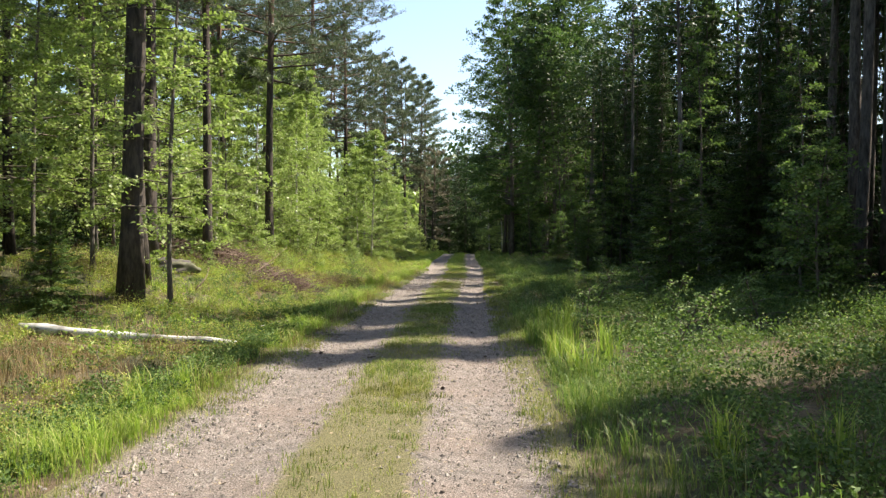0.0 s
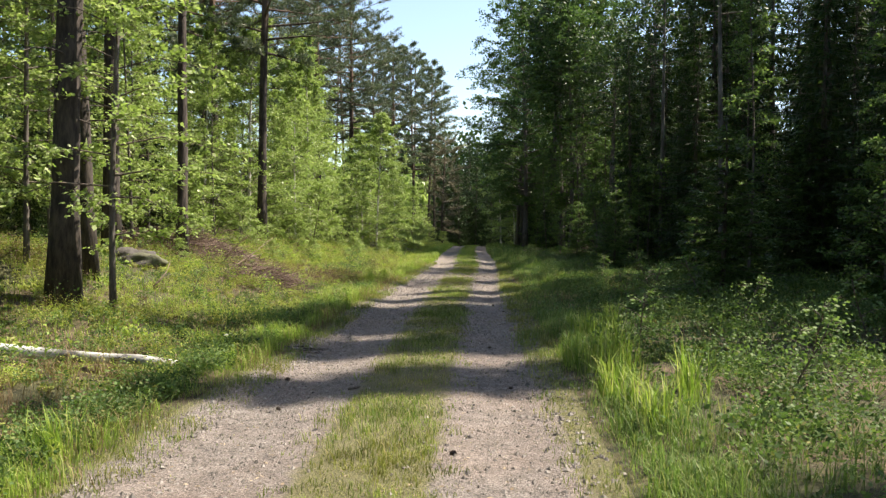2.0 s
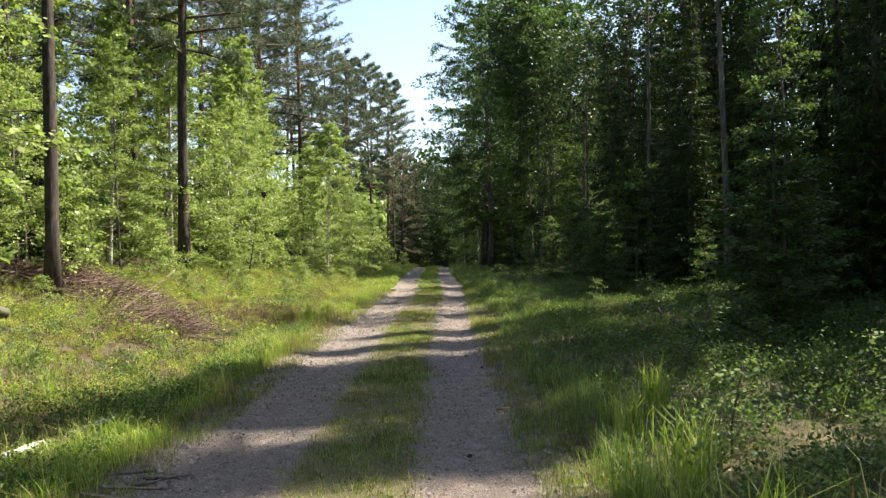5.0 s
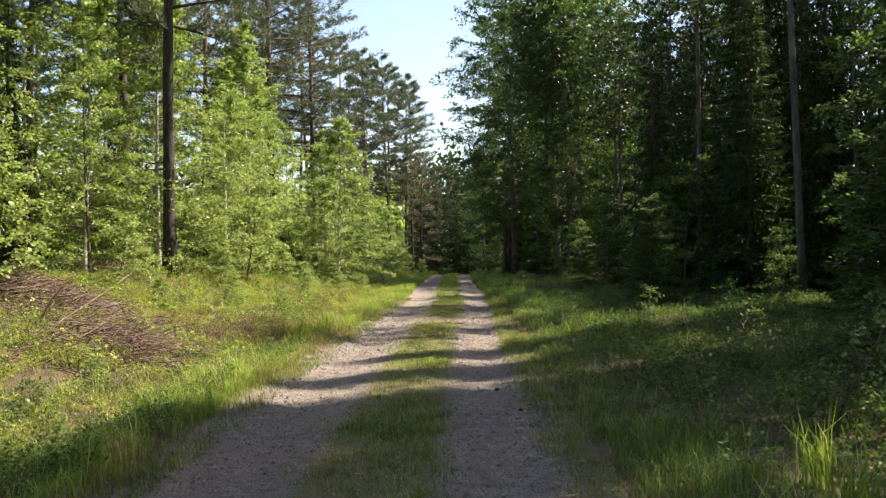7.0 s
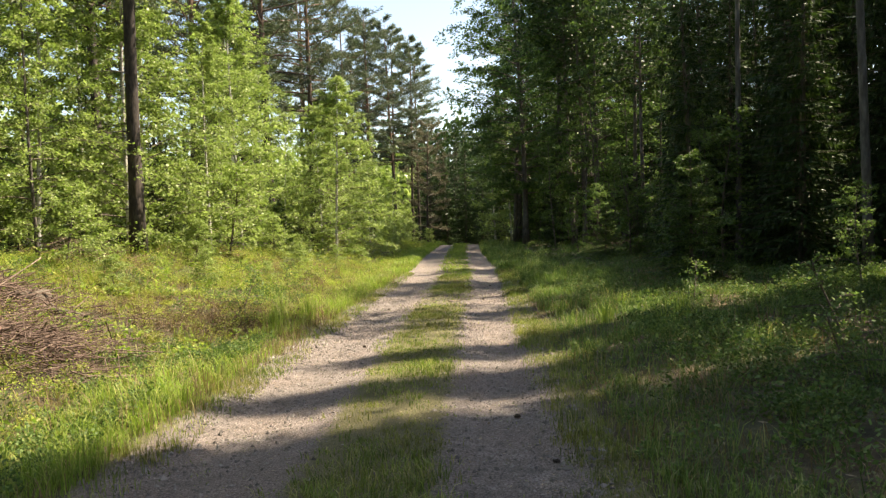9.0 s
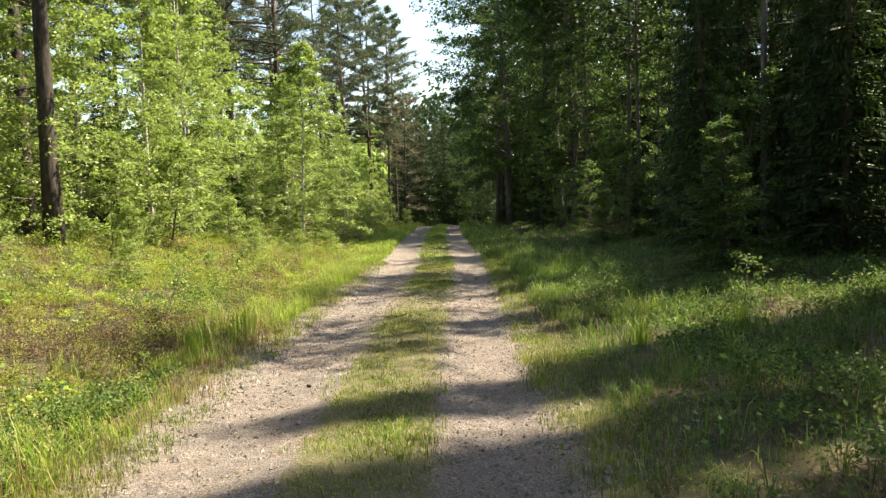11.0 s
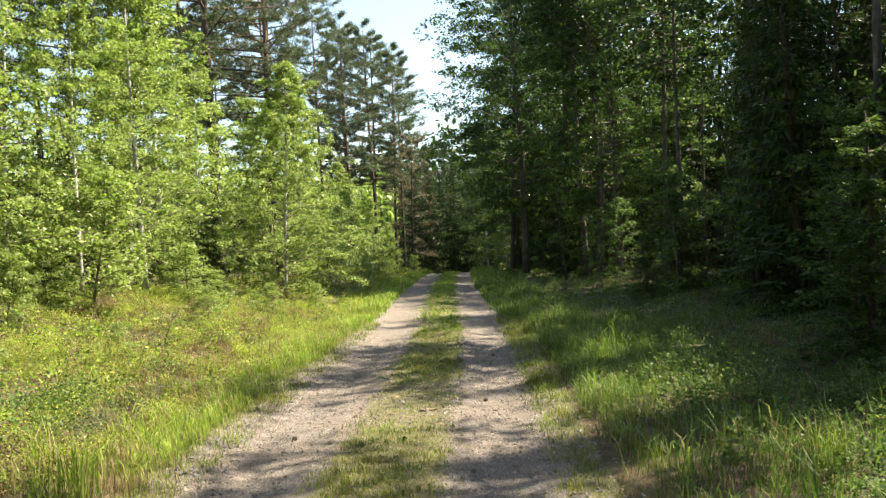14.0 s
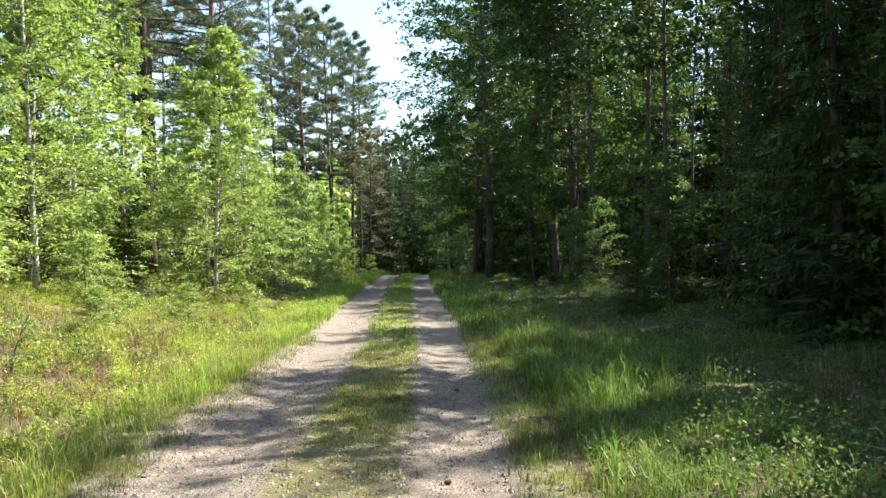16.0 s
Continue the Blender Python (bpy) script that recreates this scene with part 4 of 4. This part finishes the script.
shrubs("dry_heather", 1500, 80, uni(-8.0, -2.8), (7, 36), (0.10, 0.30), 0.024, M_HEATHER, "brown dry heather between the green shrubs", patchy(89, 0.0, 0.8, 3.0))
shrubs("dry_heather", 90, 110, lambda n: -3.9 + rng.normal(0, 0.45, n), (22.5, 25.5), (0.16, 0.36), 0.022, M_HEATHER, "brown clump of dry heather beside the verge")
shrubs("leafy_herbs", 300, 44, uni(1.2, 7.0), (5, 19), (0.26, 0.62), 0.04, M_SAPLING, "knee-high leafy herbs standing in the shade", patchy(90, 0.1, 0.9, 1.8))
shrubs("leafy_herbs", 320, 40, uni(-7.5, -3.0), (9, 36), (0.22, 0.46), 0.055, M_GRASS, "bright leafy herbs on the sunny bank", patchy(91, 0.1, 0.9, 1.8))

# tall single tufts
tuft_spots = [(1.1, 9.6, 0.5), (1.35, 10.3, 0.55), (1.6, 9.0, 0.6), (1.0, 11.2, 0.45), (1.25, 8.4, 0.5), (1.75, 5.2, 0.45), (2.35, 5.0, 0.5), (1.9, 14.2, 0.5), (1.3, 13.2, 0.4), (1.5, 12.0, 0.5), (-2.6, 7.6, 0.4), (-2.9, 16.8, 0.4), (-2.7, 22.9, 0.5), (-2.5, 24.3, 0.45), (2.3, 21.8, 0.4), (-3.0, 18.5, 0.4), (1.15, 10.8, 0.5), (1.45, 11.6, 0.55), (1.3, 12.6, 0.5), (1.7, 13.4, 0.45), (1.2, 9.0, 0.5), (-2.8, 23.6, 0.5), (-3.0, 24.8, 0.5), (2.2, 24.2, 0.4), (2.8, 23.0, 0.4), (1.7, 22.6, 0.35), (-2.7, 6.6, 0.4), (-2.9, 7.3, 0.45)]
for x, y, h in tuft_spots:
    g = Geo()
    m = 70
    a, le = rng.uniform(0, 6.283, m), rng.uniform(0.05, 0.7, m)
    at = np.stack((rng.normal(0, 0.06, m), rng.normal(0, 0.06, m), np.full(m, -0.02)), 1)
    g.blades(at, h * rng.uniform(0.5, 1.1, m), 0.009, np.stack((np.cos(a) * le, np.sin(a) * le, np.zeros(m)), 1))
    ob = thing("grass_tuft", g.mesh("grass_tuft", M_GRASS), None, "tall tuft of bright green grass by the track", "grass tuft", "tufts along the track")
    ob.location = (x, y, float(height(x, y)))


# ---- loose things ----
def lumpy(radius, seed, squash=(1, 1, 1), rough=0.2, level=3):
    bm = bmesh.new()
    bmesh.ops.create_icosphere(bm, subdivisions=level, radius=radius)
    off = Vector((seed * 3.1, seed * 1.7, seed))
    for v in bm.verts:
        n = noise.noise(v.co / radius * 1.1 + off) + 0.45 * noise.noise(v.co / radius * 2.7 + off)
        v.co = v.co * (1 + rough * n)
        v.co = Vector((v.co.x * squash[0], v.co.y * squash[1], v.co.z * squash[2]))
    for f in bm.faces:
        f.smooth = True
    me = bpy.data.meshes.new("stone")
    bm.to_mesh(me)
    bm.free()
    return me


def wood_stick(name, a, b, r0, r1, mat, label, category, bow=0.05, lift=True, group=""):
    g = Geo()
    a, b = np.array(a, float), np.array(b, float)
    s = np.linspace(0, 1, 9)[:, None]
    side = np.cross(b - a, [0, 0, 1.0])
    side /= np.linalg.norm(side) + 1e-9
    p = a + (b - a) * s + side * bow * np.sin(s * 3.0) + rng.normal(0, r0 * 0.12, (9, 3))
    g.tube(p, np.linspace(r0, r1, 9)[:, None] * (1 + 0.07 * rng.normal(size=(9, 9))), 9)
    return thing(name, g.mesh(name, mat, True), None, label, category, group)


def ground_z(x, y):
    return float(height(x, y))


log = wood_stick("birch_log", (-6.15, 11.05, ground_z(-6.15, 11.05) + 0.06), (-3.0, 10.7, ground_z(-3.0, 10.7) + 0.13), 0.085, 0.045, M_BIRCH_BARK, "fallen white birch log lying on the bank", "log", 0.06)
wood_stick("birch_log", (-5.4, 10.45, ground_z(-5.4, 10.45) + 0.03), (-4.2, 10.3, ground_z(-4.2, 10.3) + 0.03), 0.045, 0.03, M_DEAD, "broken rotting log beside the birch log", "log")
wood_stick("birch_log", (-3.45, 12.45, ground_z(-3.45, 12.45) + 0.03), (-2.95, 14.15, ground_z(-2.95, 14.15) + 0.05), 0.042, 0.025, M_BIRCH_BARK, "short pale birch pole in the grass", "log")
for x, y, r, sq, lab in [(-6.35, 17.5, 0.42, (1.0, 0.8, 0.6), "grey mossy boulder on the bank")]:
    me = lumpy(r, x, sq, 0.55, 4)
    me.materials.append(M_STONE)
    ob = thing("boulder", me, None, lab, "boulder")
    ob.location = (x, y, ground_z(x, y) + r * sq[2] * 0.35)


def stump(x, y, r, h):
    ob = thing("tree_stump", None, None, "old weathered tree stump with spreading roots", "stump")
    ob.location = (x, y, ground_z(x, y) - 0.03)
    g = Geo()
    z = np.array([0, 0.1, 0.5, 0.9, 1.0]) * h
    ang = np.linspace(0, 6.283, 14, endpoint=False)
    flare = np.array([1.5, 1.15, 0.95, 0.9, 0.82])[:, None] * (1 + 0.12 * np.sin(ang * 5)[None] + 0.05 * rng.normal(size=(5, 14))) * r
    g.tube(np.stack((z * 0, z * 0, z), 1), flare, 14)
    part("stub", g, M_TWIG, ob, smooth=True)
    for k in range(5):
        a = k * 1.25 + rng.uniform(-0.3, 0.3)
        g = Geo()
        s = np.linspace(0, 1, 6)
        ln = r * rng.uniform(2.0, 3.2)
        g.tube(np.stack((np.cos(a) * (r * 0.7 + ln * s), np.sin(a) * (r * 0.7 + ln * s), 0.18 * h * (1 - s) - 0.02 * s), 1), np.linspace(r * 0.32, 0.015, 6), 7)
        part("root", g, M_TWIG, ob, smooth=True)


stump(-5.75, 22.4, 0.26, 0.3)


def brush_pile(x, y, w, d, h, n, label):
    """A heap of dry cut twigs."""
    g = Geo()
    for _ in range(n):
        px, py = rng.normal(0, w * 0.42), rng.normal(0, d * 0.42)
        top = h * math.exp(-(px / w) ** 2 * 2 - (py / d) ** 2 * 2)
        a, ln = rng.uniform(0, 6.283), rng.uniform(0.15, 0.75) * (1 if rng.uniform() < 0.93 else 1.8)
        q = np.array([px, py, ground_z(x + px, y + py) - ground_z(x, y) + rng.uniform(0.0, 1) * top + 0.01])
        way = (math.cos(a), math.sin(a), rng.normal(0, 0.22))
        r = rng.uniform(0.003, 0.008)
        g.tube(branch_path(q - np.array(way) * ln / 2, way, ln, rng.uniform(-0.15, 0.2), 4), (r, r * 0.9, r * 0.7, r * 0.4), 4, False)
    ob = thing("brush_pile", g.mesh("brush_pile", M_BRUSH), None, label, "brush pile", kind="stuff")
    ob.location = (x, y, ground_z(x, y))


brush_pile(-6.7, 21.6, 2.6, 1.9, 0.55, 2600, "heap of dry reddish brown twigs on the bank")
brush_pile(-4.6, 20.0, 1.2, 1.4, 0.36, 1200, "heap of dry brown twigs near the track")
brush_pile(-8.2, 28.0, 1.6, 1.2, 0.5, 160, "mound of dead branches under the pines")

wood_stick("dead_branch", (-8.6, 20.6, ground_z(-8.6, 20.6) + 0.4), (-6.0, 21.2, ground_z(-6.0, 21.2) + 0.4), 0.03, 0.012, M_DEAD, "long pale branch on top of the twig heap", "branch", 0.1)
# leaning dead branches
for a, b in [((-5.4, 19.6, 0.0), (-4.6, 20.6, 0.75)), ((-5.6, 20.2, 0.1), (-4.9, 19.8, 0.7)), ((-5.1, 15.2, 0.1), (-4.95, 15.5, 0.5))]:
    wood_stick("dead_branch", (a[0], a[1], ground_z(a[0], a[1]) + a[2]), (b[0], b[1], ground_z(a[0], a[1]) + b[2]), 0.014, 0.005, M_DEAD, "thin dead branch leaning out of the heath", "branch", 0.08, group="dead branches")
wood_stick("dead_branch", (-3.75, 19.65, ground_z(-3.75, 19.65) + 0.04), (-3.0, 20.05, ground_z(-3.0, 20.05) + 0.05), 0.016, 0.008, M_DEAD, "pale dry stick lying in the grass", "branch", 0.04)

wood_stick("birch_tree", (7.3, 50.0, ground_z(7.3, 50.0) - 0.05), (5.0, 50.3, 8.6), 0.085, 0.03, M_OLD_BIRCH, "thin pale birch stem leaning towards the track", "birch tree", 0.25)
wood_stick("birch_tree", (5.05, 48.2, ground_z(5.05, 48.2) - 0.05), (5.3, 48.6, 6.5), 0.06, 0.02, M_OLD_BIRCH, "thin pale dead birch stem in the shade", "birch tree", 0.12)
brush_pile(5.4, 43.0, 1.7, 1.3, 0.5, 200, "dry brown branches lying under the shaded trees")
# sticks on the track
for k, (x, y, a, ln) in enumerate([(-2.05, 12.0, 0.1, 0.42), (-1.92, 12.25, 0.5, 0.3), (-2.15, 11.8, -0.2, 0.34), (-2.0, 12.1, 0.9, 0.22), (-2.04, 15.45, 0.15, 0.3), (-2.25, 12.3, 0.3, 0.5), (-0.35, 26.7, 0.5, 0.2), (-1.1, 9.9, 1.0, 0.14), (0.5, 14.3, 0.2, 0.12)]):
    dx, dy = math.cos(a) * ln / 2, math.sin(a) * ln / 2
    wood_stick("stick", (x - dx, y - dy, ground_z(x - dx, y - dy) + 0.012), (x + dx, y + dy, ground_z(x + dx, y + dy) + 0.012), 0.013, 0.007, M_TWIG if k % 2 else M_DEAD, "short broken stick lying on the track", "stick", 0.02, group="sticks on the track")


def pine_cone(x, y, r, turn):
    g = Geo()
    n = 60
    k = np.arange(n)
    f = (k + 0.5) / n
    a = k * 2.4
    prof = np.sin(np.pi * (0.08 + 0.86 * f)) ** 0.7 * r
    at = np.stack((np.cos(a) * prof * 0.6, np.sin(a) * prof * 0.6, (f - 0.5) * 2.6 * r), 1)
    out = np.stack((np.cos(a), np.sin(a), np.full(n, 0.7)), 1)
    g.leaves(at, out, r * 0.75, r * 0.7, np.stack((-np.cos(a), -np.sin(a), np.ones(n)), 1))
    core = np.linspace(-1.25, 1.25, 6) * r
    g.tube(np.stack((core * 0, core * 0, core), 1), r * np.array([0.3, 0.6, 0.72, 0.66, 0.45, 0.12]), 8)
    ob = thing("pine_cone", g.mesh("pine_cone", M_CONE), None, "dark pine cone lying on the track", "pine cone", "cones on the track")
    ob.matrix_basis = pose(x, y, ground_z(x, y) + r * 0.75, 85, 10, turn)


for x, y, r in [(-0.15, 7.94, 0.024), (-1.82, 10.39, 0.028), (0.14, 12.72, 0.022), (0.28, 18.05, 0.026), (0.41, 30.5, 0.026), (0.19, 27.2, 0.024), (-1.44, 25.87, 0.026), (-0.6, 13.1, 0.02), (-1.6, 9.2, 0.022), (0.45, 16.9, 0.022), (-1.3, 21.6, 0.022), (-0.5, 25.6, 0.024), (0.3, 10.2, 0.02), (0.6, 23.4, 0.022)]:
    pine_cone(x, y, r * 0.68, rng.uniform(0, 360))


def strewn(name, n, u_of, y_range, size, mat, label, flat):
    g = Geo()
    u, y = u_of(n), rng.uniform(*y_range, n)
    at = rooted(u, y) + np.array([0, 0, 0.012])
    sz = size * rng.uniform(0.35, 1.5, n) ** 1.5
    if flat:
        a = rng.uniform(0, 6.283, n)
        g.leaves(at, np.stack((np.cos(a), np.sin(a), rng.normal(0, 0.15, n)), 1), sz, sz * rng.uniform(0.1, 0.6, n), rng.normal(0, 0.25, (n, 3)) + np.array([0, 0, 1.0]))
    else:
        ax = np.array([[1, 0, 0], [0, 1, 0], [-1, 0, 0], [0, -1, 0], [0, 0, 0.75], [0, 0, -0.6]], float)
        v = at[:, None] + ax[None] * sz[:, None, None] * rng.uniform(0.6, 1.25, (n, 6, 1)) + rng.normal(0, 0.15, (n, 6, 3)) * sz[:, None, None]
        o = np.arange(n)[:, None, None] * 6
        f = np.array([[0, 1, 4], [1, 2, 4], [2, 3, 4], [3, 0, 4], [1, 0, 5], [2, 1, 5], [3, 2, 5], [0, 3, 5]])
        g.add(v.reshape(-1, 3), None, (o + f[None]).reshape(-1, 3))
    return thing(name, g.mesh(name, mat), None, label, name.replace("_", " "), kind="stuff")


strewn("gravel", 15000, lambda n: np.where(rng.uniform(0, 1, n) < 0.55, -1.66, 0.15) + rng.normal(0, 0.3, n), (3, 32), 0.011, M_PEBBLE, "loose grey gravel over the wheel ruts", False)
strewn("gravel", 4200, lambda n: np.where(rng.uniform(0, 1, n) < 0.5, 0.62, -2.05) + rng.normal(0, 0.14, n), (3, 34), 0.016, M_PEBBLE, "coarser gravel along the edges of the track", False)
strewn("dry_litter", 15000, uni(-2.8, 1.2), (3, 34), 0.024, M_LITTER, "dry leaves and needles strewn on the track", True)
strewn("dry_litter", 1100, uni(-1.15, -0.15), (25.8, 28.8), 0.03, M_LITTER, "dry litter on the bare patch between the ruts", True)
strewn("gravel", 900, uni(-1.15, -0.15), (25.8, 28.8), 0.012, M_PEBBLE, "gravel on the bare patch between the ruts", False)
strewn("dry_litter", 6000, uni(-9, -2.4), (4, 34), 0.045, M_LITTER, "dry leaves and bracken bits on the bank", True)
strewn("dry_litter", 4000, uni(1.0, 7), (4, 40), 0.04, M_LITTER, "dry leaves under the shaded shrubs", True)
